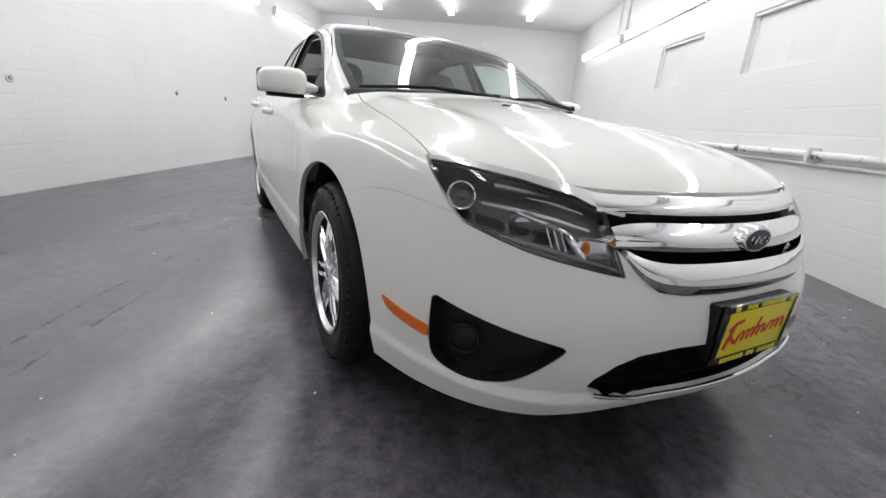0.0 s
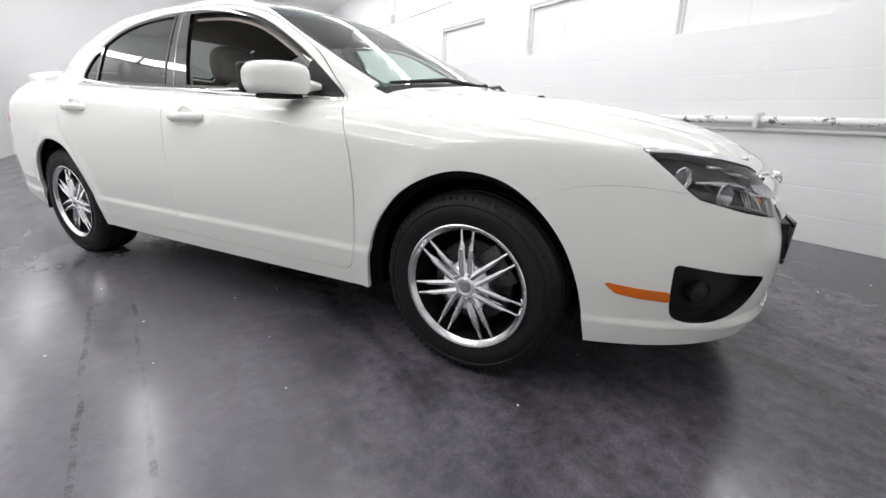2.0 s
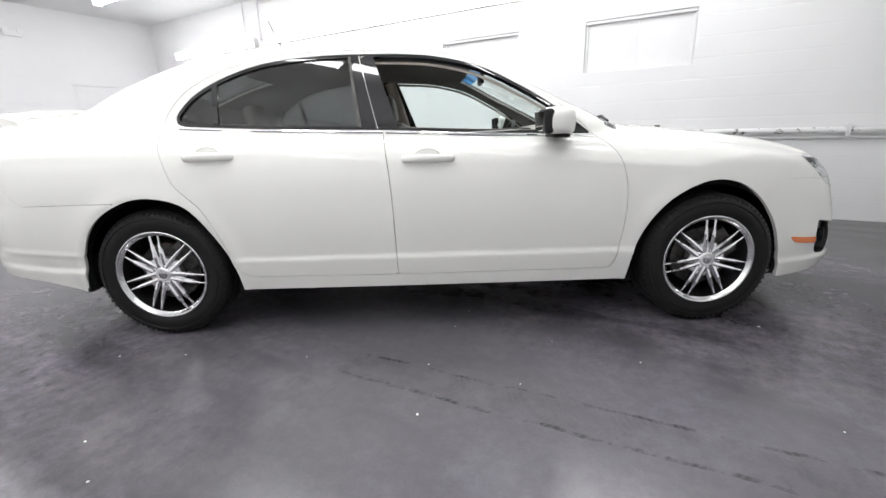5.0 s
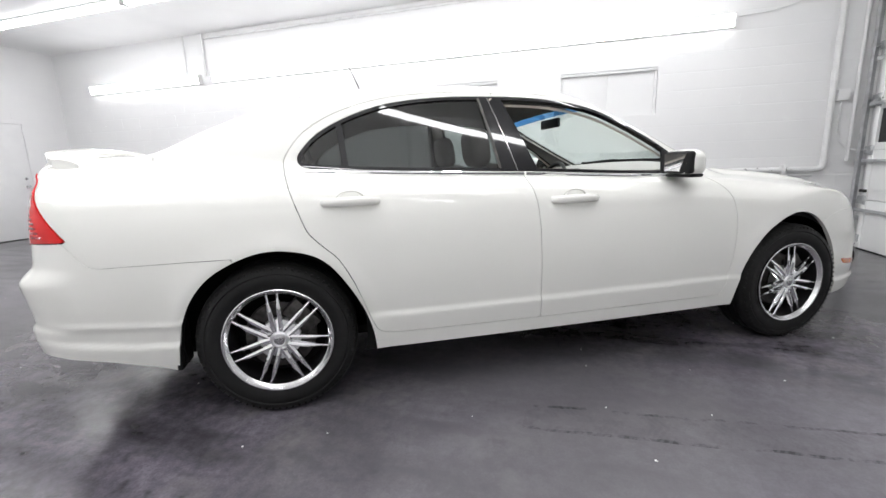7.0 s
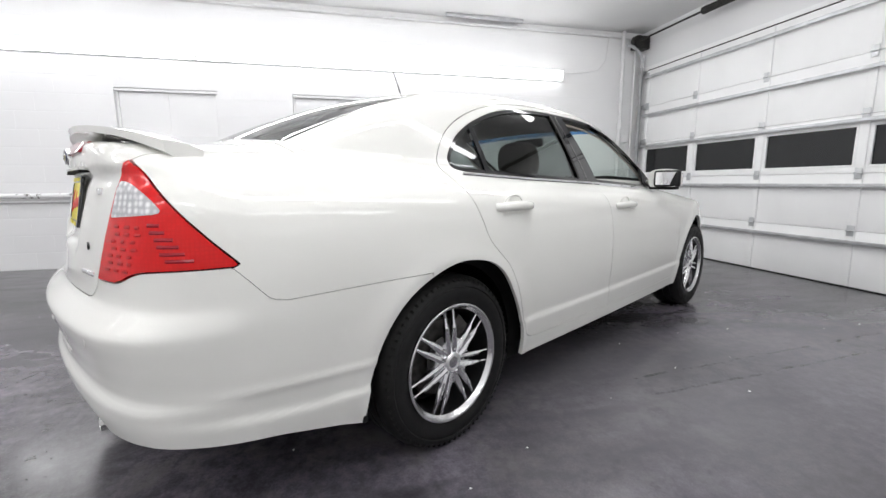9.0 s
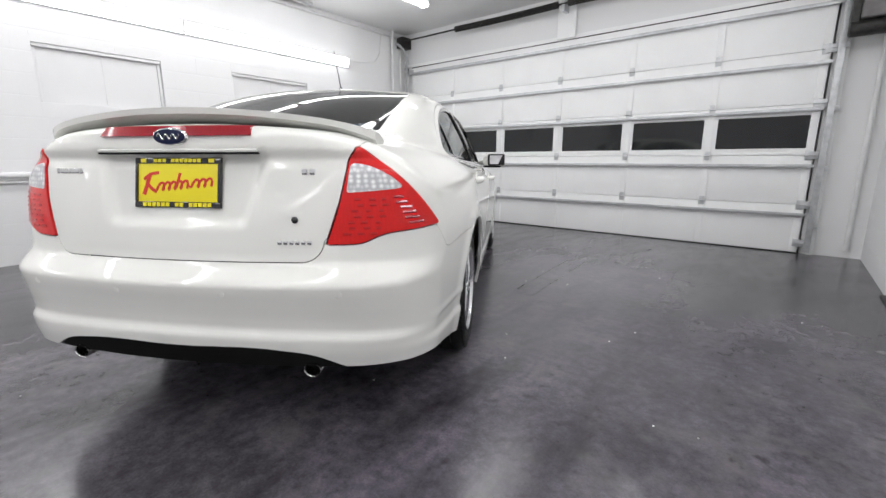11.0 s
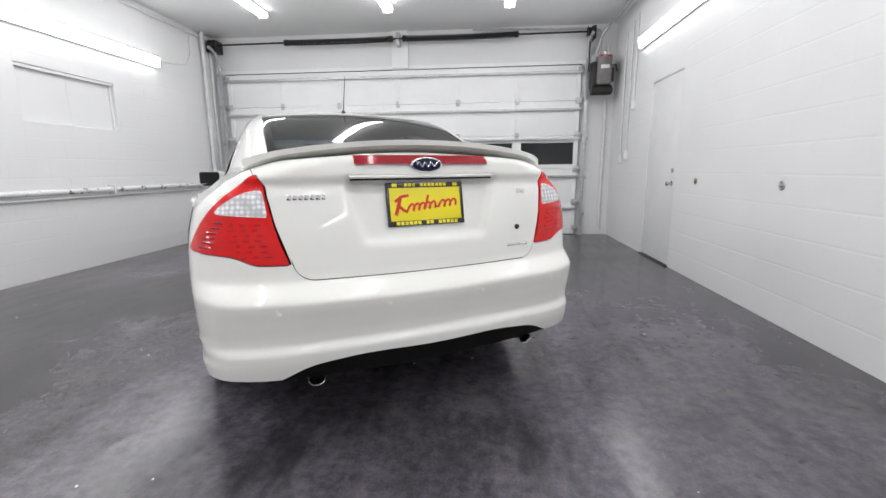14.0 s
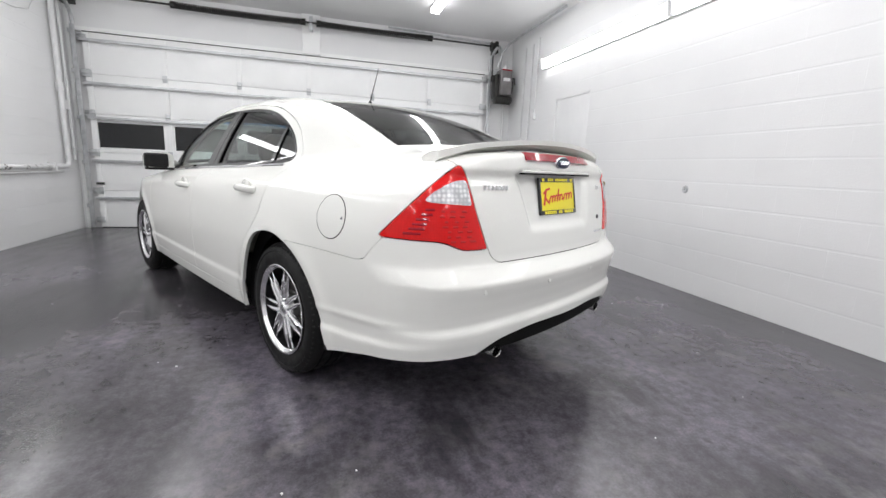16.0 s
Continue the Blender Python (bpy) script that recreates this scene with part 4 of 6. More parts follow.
for side in (False, True):
    skin("headlamp_trim", [CHROME_LINE + 0.001, 1.7 - GY], CHROME, car, "chrome strip over the headlamp", lift=0.003, fold=0.008, both=False, mirror=side)
    lamp = skin("taillight", [TAILLAMP + 0.003], RED, car, "red tail lamp with a clear reversing section", lift=0.004, fold=0.03, both=False, mirror=side)
    skin("lamp_recess", [TAILLAMP - 0.006], GAP, lamp, lift=-0.02, fold=0, both=False, mirror=side)
    white = polygon(arc([(0.424, 0.915), (0.446, 0.992), (0.465, 1.002), (0.505, 0.990), (0.555, 0.958), (0.582, 0.930), (0.57, 0.924), (0.50, 0.918), (0.424, 0.912)]), REAR_U, GZ)
    skin("reversing_lamp", [np.maximum(white, TAILLAMP + 0.006)], RIBBED, lamp, "clear ribbed reversing lens", lift=0.0055, fold=0.002, both=False, mirror=side)
    for k in range(6):
        rib = around(0.812 + 0.017 * k, 0.545 + 0.008 * (5 - k), 0.655 - 0.015 * k, side)
        part("lens_rib", tube_bm(rib, 0.0064, 6), DARKRED, lamp, "dark red moulded rib")
    for k in range(7):
        low = 0.783 + 0.018 * k
        for j in range(3):
            u0 = 0.388 + 0.37 * (low - 0.75) + 0.034 * j + 0.008 * (k % 2)
            rib = around(low, u0, u0 + 0.021, side)
            if len(rib) > 1:
                part("lens_cell", tube_bm(rib, 0.0062, 6, flat=1.0), DEEPRED, lamp, "moulded reflector cell in the red lens")
    skin("side_marker", [MARKER], AMBER, car, "amber side marker lamp", lift=0.004, fold=0.01, both=False, mirror=side)
INNER = DLO + 0.015
LEAN = GY + 0.235 + 0.27 * (GZ - 1.0)
B_PILLAR = np.maximum(np.abs(LEAN) - 0.092 + 0.10 * (GZ - 1.0), DLO)
B_AT = LEAN + 0.094 - 0.10 * (GZ - 1.0)
SAIL = np.maximum(np.maximum(0.575 - GY + 0.25 * (GZ - 1.05), DLO), -1.0)
DIVIDER = np.maximum(np.abs(GY + 1.035 + 0.10 * (GZ - 1.04)) - 0.014, DLO)
for side in (False, True):
    skin("window_frame", [DLO + 0.0005, -INNER + 0.0005], GLOSSBLACK, car, "gloss black window surround", lift=-0.001, fold=0.02, both=False, mirror=side)
    skin("b_pillar", [B_PILLAR + 0.001], GLOSSBLACK, car, "gloss black centre pillar", lift=-0.0005, fold=0.02, both=False, mirror=side)
    skin("pillar_strip", [B_AT - 0.006, -B_AT - 0.006, DLO + 0.012], IRON, car, "grey metal strip on the centre pillar", lift=0.003, fold=0.004, both=False, mirror=side)
    skin("sail_panel", [SAIL + 0.001], BLACK, car, "black mirror mount triangle", lift=0.0, fold=0.01, both=False, mirror=side)
    skin("window_divider", [DIVIDER + 0.001], GLOSSBLACK, car, "black quarter window bar", lift=0.0, fold=0.01, both=False, mirror=side)
    skin("rear_side_glass", [INNER - 0.004, np.maximum(LEAN + 0.07, -1.045 - GY)], TINTED, car, "dark tinted rear door glass", lift=-0.008, fold=0, both=False, mirror=side).visible_shadow = False
    skin("quarter_glass", [INNER - 0.004, GY + 1.03], TINTED, car, "dark tinted quarter glass", lift=-0.008, fold=0, both=False, mirror=side).visible_shadow = False
    if side:
        skin("front_side_glass", [INNER - 0.004, -LEAN + 0.05], CLEAR, car, "light tinted front door glass", lift=-0.010, fold=0, both=False, mirror=side).visible_shadow = False
    skin("pillar_seam", [LEAN + 0.0095, -LEAN - 0.0140, DLO + 0.004], DARKCHROME, car, "fine gap between the doors on the pillar", lift=0.0008, fold=0.003, both=False, mirror=side)
    skin("window_seal", [DLO + 0.012, -DLO - 0.027, -LEAN + 0.055], BEIGE, car, "beige trim inside the door frame", lift=-0.035, fold=0.004, both=False, mirror=side)
    for a_, b_ in ((-1.205, -0.222), (-0.210, 0.785)):
        ys = np.linspace(a_, b_, 34)
        zs = np.interp(ys, [-1.2, -0.8, -0.2, 0.3, 0.79], [1.030, 1.010, 0.987, 0.961, 0.943])
        lo_, hi_ = np.full(34, 0.5), np.full(34, 1.1)
        for _ in range(26):
            mid_ = (lo_ + hi_) / 2
            inside_ = field(mid_, ys, zs) < 0
            lo_, hi_ = np.where(inside_, mid_, lo_), np.where(inside_, hi_, mid_)
        part("belt_moulding", tube_bm([(-x if side else x, y, z) for x, y, z in zip(lo_ + 0.001, ys, zs)], 0.0085, 10), CHROME, car, "chrome strip along the window sill")
skin("windscreen", [WINDSCREEN - 0.004], SCREEN, car, "clear windscreen", lift=-0.005, fold=0).visible_shadow = False
skin("rear_window", [BACKLIGHT - 0.004], TINTED, car, "dark tinted rear window", lift=-0.005, fold=0).visible_shadow = False
skin("sun_band", [WINDSCREEN - 0.003, BOWED - 0.345], SUNBAND, car, "blue shade band along the top of the windscreen", lift=-0.0075, fold=0).visible_shadow = False
band = np.maximum(np.abs(WINDSCREEN + 0.014) - 0.013, WINDSCREEN)
skin("windscreen_border", [band], GLOSSBLACK, car, "black ceramic glass border", lift=-0.009, fold=0)
band = np.maximum(np.abs(BACKLIGHT + 0.014) - 0.013, BACKLIGHT)
skin("rear_window_border", [band], GLOSSBLACK, car, "black ceramic glass border", lift=-0.009, fold=0)
circle = np.array([(-1.811 + 0.088 * math.cos(a), 0.836 + 0.088 * math.sin(a)) for a in np.linspace(0, 2 * math.pi, 49)])
lo_, hi_ = np.full(49, 0.5), np.full(49, 1.1)
for _ in range(26):
    mid_ = (lo_ + hi_) / 2
    inside_ = field(mid_, circle[:, 0], circle[:, 1]) < 0
    lo_, hi_ = np.where(inside_, mid_, lo_), np.where(inside_, hi_, mid_)
part("fuel_door_gap", tube_bm([(-x, y, z) for x, (y, z) in zip(lo_ + 0.0004, circle)], 0.0018, 6), GAP, car, "fine gap round the fuel door")
skin("fuel_door_catch", [np.maximum(np.hypot(GY + 1.880, GZ - 0.836) - 0.008, 0.5 - GX)], DULLCHROME, car, "small grey catch in the fuel door", lift=0.004, fold=0.004, both=False, mirror=True)
skin("fuel_door", [np.maximum(np.hypot(GY + 1.811, GZ - 0.836) - 0.086, 0.5 - GX)], PAINT, car, "round white fuel door", lift=0.0022, fold=0.006, both=False, mirror=True)

# lining: roof, pillars and door cards, a little inside the skin
skin("headliner", [1.0 - GZ, np.abs(GY + 0.3) - 1.7, DLO * -1 - 0.002] + [-WINDSCREEN - 0.01, -BACKLIGHT - 0.01], HEADLINER, car, "beige cloth roof lining", lift=-0.03, fold=0)
for side in (False, True):
    skin("door_card", [GZ - 1.0, 0.28 - GZ, np.abs(GY) - 0.85], BEIGE, car, "beige door lining", lift=-0.06, fold=0, both=False, mirror=side)


# ---- wheels ----
DARKBARREL = material("dark_rim_barrel", (0.03, 0.03, 0.032), 0.35, 0.6)


def wheel():
    """Outer face towards +x, hub at the origin."""
    ob = new("wheel")
    R = 0.329
    tyre = [(-0.112, 0.218), (-0.118, 0.250), (-0.118, 0.290), (-0.108, 0.312), (-0.092, 0.324)]
    for c in (-0.055, 0.0, 0.055):
        tyre += [(c - 0.026, R), (c - 0.006, R + 0.001), (c - 0.005, R - 0.008), (c + 0.005, R - 0.008), (c + 0.006, R + 0.001)]
    tyre += [(0.081, R), (0.092, 0.324), (0.108, 0.312), (0.117, 0.296), (0.119, 0.290), (0.1155, 0.286), (0.119, 0.280), (0.118, 0.255), (0.112, 0.236), (0.104, 0.220)]
    bm = lathe_bm(tyre, 96, "x", closed=True)
    for k in range(72):
        a = 2 * math.pi * k / 72
        for x in (-0.10, 0.10):
            box_bm((x - 0.012, -0.004, R - 0.024), (x + 0.012, 0.004, R - 0.0135), 0.0, bm=bm, matrix=Matrix.Rotation(a, 4, "X"))
    part("tyre", bm, RUBBER, ob, "black road tyre")
    rim = [(-0.10, 0.232), (-0.10, 0.244), (-0.085, 0.240), (-0.07, 0.222), (0.05, 0.214), (0.085, 0.224), (0.098, 0.234), (0.108, 0.2395), (0.1165, 0.240), (0.1185, 0.236), (0.1165, 0.229), (0.106, 0.222), (0.100, 0.216), (0.098, 0.221), (0.094, 0.227)]
    rim = [(a, r * 0.938) for a, r in rim[6:]]
    part("barrel", lathe_bm([(a, r * 0.938) for a, r in [(-0.10, 0.232), (-0.10, 0.244), (-0.085, 0.240), (-0.07, 0.222), (0.05, 0.219), (0.099, 0.2265), (0.099, 0.221), (0.05, 0.212), (-0.07, 0.214), (-0.09, 0.226)]], 72, "x", closed=True), DARKBARREL, ob, "dark inner rim barrel")
    part("rim", lathe_bm(rim, 96, "x", closed=True), HUBCHROME, ob, "chrome rim lip")
    for k in range(7):
        a = 2 * math.pi * (k + 0.05) / 7
        for s in (-1, 1):
            pts, radii = [], []
            for f in np.linspace(0, 1, 9):
                r = 0.040 + f * 0.168
                off_ = s * (0.016 + 0.006 * f)
                ang = a + math.atan2(off_, r)
                pts.append((0.088 + 0.004 * math.sin(f * math.pi) + 0.003 * f, r * math.cos(ang), r * math.sin(ang)))
                radii.append(0.0175 - 0.0075 * f if f < 0.72 else 0.0090 - 0.002 * f)
            part("spoke", tube_bm(pts, radii, 8, flat=0.85), CHROME, ob, "polished chrome spoke")
        mid_a = a + math.pi / 7
        pad = box_bm((0.078, 0.050, -0.015), (0.097, 0.088, 0.015), 0.005, matrix=Matrix.Rotation(mid_a, 4, "X"))
        part("hub_lobe", pad, SILVER, ob, "silver lobe of the hub between two spokes")
    hub = [(0.05, 0.086), (0.080, 0.084), (0.086, 0.074), (0.091, 0.056), (0.097, 0.038), (0.101, 0.035), (0.104, 0.033), (0.106, 0.029), (0.104, 0.025), (0.1035, 0.010)]
    part("hub", lathe_bm(hub, 40, "x"), SILVER, ob, "silver hub")
    part("centre_cap", lathe_bm([(0.10, 0.024), (0.106, 0.022), (0.108, 0.012), (0.108, 0.004)], 24, "x"), DULLCHROME, ob)
    for k in range(5):
        a = 2 * math.pi * (k + 0.5) / 5
        part("lug_nut", lathe_bm([(0.085, 0.009), (0.103, 0.009), (0.106, 0.005)], 6, "x", matrix=Matrix.Translation((0, 0.046 * math.cos(a), 0.046 * math.sin(a)))), CHROME, ob)
    part("brake_disc", lathe_bm([(0.006, 0.05), (0.006, 0.145), (0.014, 0.150), (0.030, 0.150), (0.034, 0.145), (0.034, 0.078), (0.048, 0.074), (0.048, 0.03)], 48, "x"), IRON, ob, "worn steel brake disc")
    bm = box_bm((-0.005, 0.075, -0.075), (0.062, 0.165, 0.075), 0.012)
    part("brake_caliper", bm, IRON, ob, "grey cast brake caliper")
    part("drum_back", lathe_bm([(-0.06, 0.02), (-0.06, 0.21), (-0.05, 0.212), (-0.05, 0.02)], 40, "x"), GAP, ob)
    return ob


first_wheel = wheel()
first_wheel.parent = car
first_wheel.matrix_basis = pose(0.757, AXLE, HUB_Z, 36, 0, 0)
first_wheel["label"] = "black tyre on a chrome twin-spoke alloy wheel"
for m in (pose(0.757, -AXLE, HUB_Z, 40, 0, 0), pose(-0.757, AXLE, HUB_Z, 12, 0, 180), pose(-0.757, -AXLE, HUB_Z, -25, 0, 180)):
    copy_thing(first_wheel, m)

for y in (AXLE, -AXLE):
    for s in (-1, 1):
        own = bmesh.new()
        rings = []
        for x, r in ((0.832, 0.372), (0.832, 0.452), (0.5, 0.452)):
            ring = []
            for a in np.linspace(-0.42, math.pi + 0.42, 40):
                py, pz, px = y + r * math.cos(a), max(HUB_Z + r * math.sin(a), 0.262 if y < 0 and math.cos(a) < 0 else 0.225), x
                while px > 0.5 and field(px, py, pz) > -0.03:
                    px -= 0.01
                ring.append(own.verts.new((s * px, py, pz)))
            rings.append(ring)
        for a, b in zip(rings, rings[1:]):
            for i in range(39):
                own.faces.new((a[i], a[i + 1], b[i + 1], b[i]))
        own.faces.new(rings[-1])
        part("wheel_liner", own, GAP, car, "black wheel arch liner")
part("floor_pan", box_bm((-0.66, -2.05, 0.235), (0.66, 1.95, 0.285), 0.02), GAP, car, "black underbody")
part("engine_bay", box_bm((-0.48, 0.98, 0.26), (0.48, 2.0, 0.66), 0.03), GAP, car)
part("boot_box", box_bm((-0.58, -2.18, 0.26), (0.58, -1.45, 0.98), 0.03), GAP, car)
part("sill_filler", box_bm((-0.78, -0.95, 0.255), (0.78, 0.95, 0.31), 0.01), GAP, car)

# mud flaps behind the front and rear wheels
for s in (-1, 1):
    part("mud_flap", box_bm((s * 0.72 if s > 0 else -0.86, -1.765, 0.245), (0.86 if s > 0 else -0.72, -1.745, 0.42), 0.006), BLACK, car, "black mud flap")


# ---- front ----
NOSE_X, NOSE_Z = np.linspace(0, 0.50, 26), np.linspace(0.26, 0.86, 61)
_x, _z = (g.ravel() for g in np.meshgrid(NOSE_X, NOSE_Z, indexing="ij"))
_lo, _hi = np.full(_x.shape, 1.5), np.full(_x.shape, 2.7)
for _ in range(30):
    _mid = (_lo + _hi) / 2
    _in = field(_x, _mid, _z) < 0
    _lo, _hi = np.where(_in, _mid, _lo), np.where(_in, _hi, _mid)
NOSE_TABLE = _lo.reshape(26, 61)


def nose_y(x, z):
    """The body's foremost y at (x, z)."""
    i, j = min(abs(x), 0.4999) / 0.02, min(max(z - 0.26, 0), 0.5999) / 0.01
    a, b = int(i), int(j)
    f, g = i - a, j - b
    t = NOSE_TABLE
    return float((t[a, b] * (1 - f) + t[a + 1, b] * f) * (1 - g) + (t[a, b + 1] * (1 - f) + t[a + 1, b + 1] * f) * g)


def hood_lip(x):
    """Height of the hood's front edge at x."""
    return 0.769 + 0.032 * max((abs(x) - 0.36) / 0.37, 0) ** 1.4


def grille_bar(lo, hi, half, out, ends, label, sweep=None):
    """A bowed chrome bar across the nose between two heights; hi None: up to the hood."""
    own = bmesh.new()
    rings = []
    n, m = 41, 10
    for i in range(n):
        f = -1 + 2 * i / (n - 1)
        x = half * f
        low = lo + ends * abs(f) ** 2.2
        top = hood_lip(x) - 0.004 if hi is None else hi + ends * abs(f) ** 2.2 - 0.3 * (hi - lo) * abs(f) ** 7
        if sweep:
            low, top = lo + sweep[0] * abs(f) ** 8, hi + sweep[1] * abs(f) ** 8
        pts = []
        for k in range(m + 1):
            z = low + (top - low) * k / m
            bulge = out * math.sin(math.pi * (0.10 + 0.80 * k / m)) * (1 - 0.5 * abs(f) ** 6)
            pts.append((x, nose_y(x, z) + bulge, z))
        pts.append((x, pts[-1][1] - 0.04, top - 0.004))
        pts.append((x, pts[0][1] - 0.04, low + 0.004))
        rings.append([own.verts.new(p) for p in pts])
    for a, b in zip(rings, rings[1:]):
        for k in range(len(a)):
            own.faces.new((a[k], a[(k + 1) % len(a)], b[(k + 1) % len(a)], b[k]))
    own.faces.new(rings[0]), own.faces.new(rings[-1])
    return part("grille_bar", own, CHROME, car, label)


grille_bar(0.724, None, 0.438, 0.014, 0.006, "broad polished chrome grille bar under the hood")
grille_bar(0.647, 0.707, 0.418, 0.020, 0.010, "broad polished chrome grille bar")
grille_bar(0.553, 0.622, 0.394, 0.018, 0.012, "broad polished chrome grille bar swept up at its ends", (0.080, 0.034))
own = bmesh.new()
for z0, z1, dx in ((0.545, 0.735, 0.42), (0.282, 0.43, 0.455)):
    for i in range(24):
        x = -dx + 2 * dx * i / 24
        xa, xb = x, x + 2 * dx / 24
        own.faces.new([own.verts.new((xx, nose_y(xx, (z0 + z1) / 2) - 0.075, zz)) for xx, zz in ((xa, z0), (xb, z0), (xb, z1), (xa, z1))])
        own.faces.new([own.verts.new((xx, nose_y(xx, z0 + 0.01) - dd, z0)) for xx, dd in ((xa, 0.014), (xb, 0.014), (xb, 0.09), (xa, 0.09))])
part("grille_backing", own, GAP, car, "black grille backing")
for z in (0.315, 0.345, 0.375):
    own = bmesh.new()
    tube_bm([(x, nose_y(x, z) - 0.045, z) for x in np.linspace(-0.40, 0.40, 21)], 0.005, 6, bm=own)
    part("grille_slat", own, GAP, car, "black lower grille slat")
part("lower_grille_trim", tube_bm([(x, nose_y(x, 0.292) - 0.001, 0.290 + 0.35 * max(abs(x) - 0.33, 0) ** 1.4) for x in np.linspace(-0.445, 0.445, 41)], 0.0055, 8), CHROME, car, "thin chrome lower grille trim")
emblem = part("front_emblem", lathe_bm([(0.0, 0.062), (0.012, 0.062), (0.017, 0.056), (0.018, 0.050)], 40, "y", matrix=Matrix.Translation((0, 2.280, 0.675)) @ Matrix.Diagonal((1.12, 1.5, 0.56, 1))), CHROME, car, "chrome oval badge")
part("badge_field", lathe_bm([(0.0, 0.048), (0.0205, 0.048), (0.0215, 0.04)], 40, "y", matrix=Matrix.Translation((0, 2.288, 0.675)) @ Matrix.Diagonal((1.12, 1, 0.54, 1))), BLUE, emblem, "dark blue oval")


LAMPGLASS = material("projector_glass", (0.02, 0.021, 0.024), 0.05, 0, 1.0)
LAMPBLACK = material("lamp_black", (0.016, 0.016, 0.018), 0.4, 0.0)
LAMPGREY = material("lamp_dark_grey", (0.16, 0.16, 0.165), 0.35, 0.2)

part("badge_stroke", tube_bm([(0.040 - 0.080 * f, 2.3105, 0.675 + 0.010 * math.sin(2 * math.pi * 3.2 * f) * (1 - 0.4 * f)) for f in np.linspace(0, 1, 40)], 0.0026, 6), CHROME, emblem)


def headlamp(s):
    lamp = skin("headlight", [HEADLAMP + 0.003], LENS, car, "clear headlamp with dark inner housing", lift=0.001, fold=0.0, both=False, mirror=s < 0)
    lamp.visible_shadow = False
    skin("lamp_housing", [HEADLAMP - 0.01], LAMPBLACK, lamp, "black lamp housing", lift=-0.002, fold=0, both=False, mirror=s < 0, push=(-0.040, -0.070, -0.012))
    skin("lamp_bezel", [HEADLAMP + 0.0005], LAMPGREY, lamp, "black lamp edge", lift=-0.001, fold=0.085, both=False, mirror=s < 0, rim_only=True, push=(-0.040, -0.070, -0.012))
    def at(x, z, d):
        """A point d behind the lens."""
        lo, hi = 1.4, 2.6
        for _ in range(24):
            mid = (lo + hi) / 2
            lo, hi = (mid, hi) if field(x, mid, z) < 0 else (lo, mid)
        return Vector((s * (x - 0.5 * d), lo - 0.87 * d, z))

    def bar(stops, radii, material_, label="", flat=1.0):
        return part("lamp_blade", tube_bm([tuple(at(*p)) for p in stops], radii, 8, flat=flat), material_, lamp, label)
    aim = Matrix.Translation(at(0.690, 0.728, 0.05)) @ Matrix.Rotation(radians(-42 * s), 4, "Z")
    bowl = lathe_bm([(-0.03, 0.022), (-0.012, 0.029), (0.010, 0.034), (0.014, 0.036), (0.016, 0.033), (0.008, 0.026), (-0.01, 0.022)], 32, "y", matrix=aim)
    part("projector_ring", bowl, CHROME, lamp, "chrome projector ring")
    part("projector_lens", lathe_bm([(-0.012, 0.024), (0.0, 0.021), (0.008, 0.014), (0.011, 0.004)], 28, "y", matrix=aim), LAMPGLASS, lamp, "dark round projector lens")
    part("lamp_shelf", tube_bm([tuple(at(*p)) for p in ((0.66, 0.715, 0.06), (0.60, 0.710, 0.06), (0.53, 0.698, 0.055), (0.46, 0.680, 0.05))], [0.012, 0.022, 0.022, 0.012], 10, flat=0.5), DULLCHROME, lamp, "silver inner shelf")
    bar([(0.625, 0.762, 0.03), (0.585, 0.757, 0.03), (0.53, 0.748, 0.03)], [0.014, 0.012, 0.005], DULLCHROME, "bright reflector blade", 0.5)
    bar([(0.575, 0.742, 0.03), (0.52, 0.733, 0.028), (0.47, 0.718, 0.026)], [0.004, 0.010, 0.004], DULLCHROME, "bright reflector blade", 0.5)
    bar([(0.60, 0.708, 0.028), (0.545, 0.690, 0.024), (0.49, 0.668, 0.022), (0.43, 0.662, 0.022)], [0.003, 0.0045, 0.0055, 0.004], CHROME, "bright curved edge strip")
    bar([(0.515, 0.672, 0.024), (0.500, 0.650, 0.024), (0.482, 0.625, 0.022)], [0.007, 0.010, 0.008], CHROME, "bright divider")
    bar([(0.64, 0.655, 0.02), (0.56, 0.640, 0.02), (0.47, 0.617, 0.02), (0.41, 0.602, 0.018)], 0.0035, LAMPGREY)
    aim2 = Matrix.Translation(at(0.595, 0.672, 0.05)) @ Matrix.Rotation(radians(-34 * s), 4, "Z")
    part("lamp_bowl", lathe_bm([(-0.05, 0.008), (-0.045, 0.02), (-0.02, 0.034), (0.0, 0.040), (0.004, 0.038), (-0.018, 0.031), (-0.04, 0.018)], 28, "y", matrix=aim2), DULLCHROME, lamp, "bright high beam bowl")
    for k in range(3):
        x, z = 0.552 - 0.014 * k, 0.662 - 0.003 * k
        bar([(x, z + 0.020, 0.03), (x - 0.006, z - 0.022, 0.028)], 0.0025, DULLCHROME)
    aim3 = Matrix.Translation(at(0.452, 0.640, 0.028)) @ Matrix.Rotation(radians(-25 * s), 4, "Z")
    part("turn_reflector", box_bm((-0.052, -0.03, -0.026), (0.046, -0.004, 0.028), 0.014, matrix=aim3), DULLCHROME, lamp, "silver turn signal reflector")
    part("turn_bulb", lathe_bm([(-0.01, 0.010), (0.006, 0.011), (0.014, 0.008), (0.016, 0.003)], 16, "y", matrix=aim3 @ Matrix.Translation((0.026 * s, -0.004, 0.004)) @ Matrix.Diagonal((0.8, 1, 1.5, 1))), AMBER, lamp, "amber bulb")
    return lamp


headlamp(1), headlamp(-1)
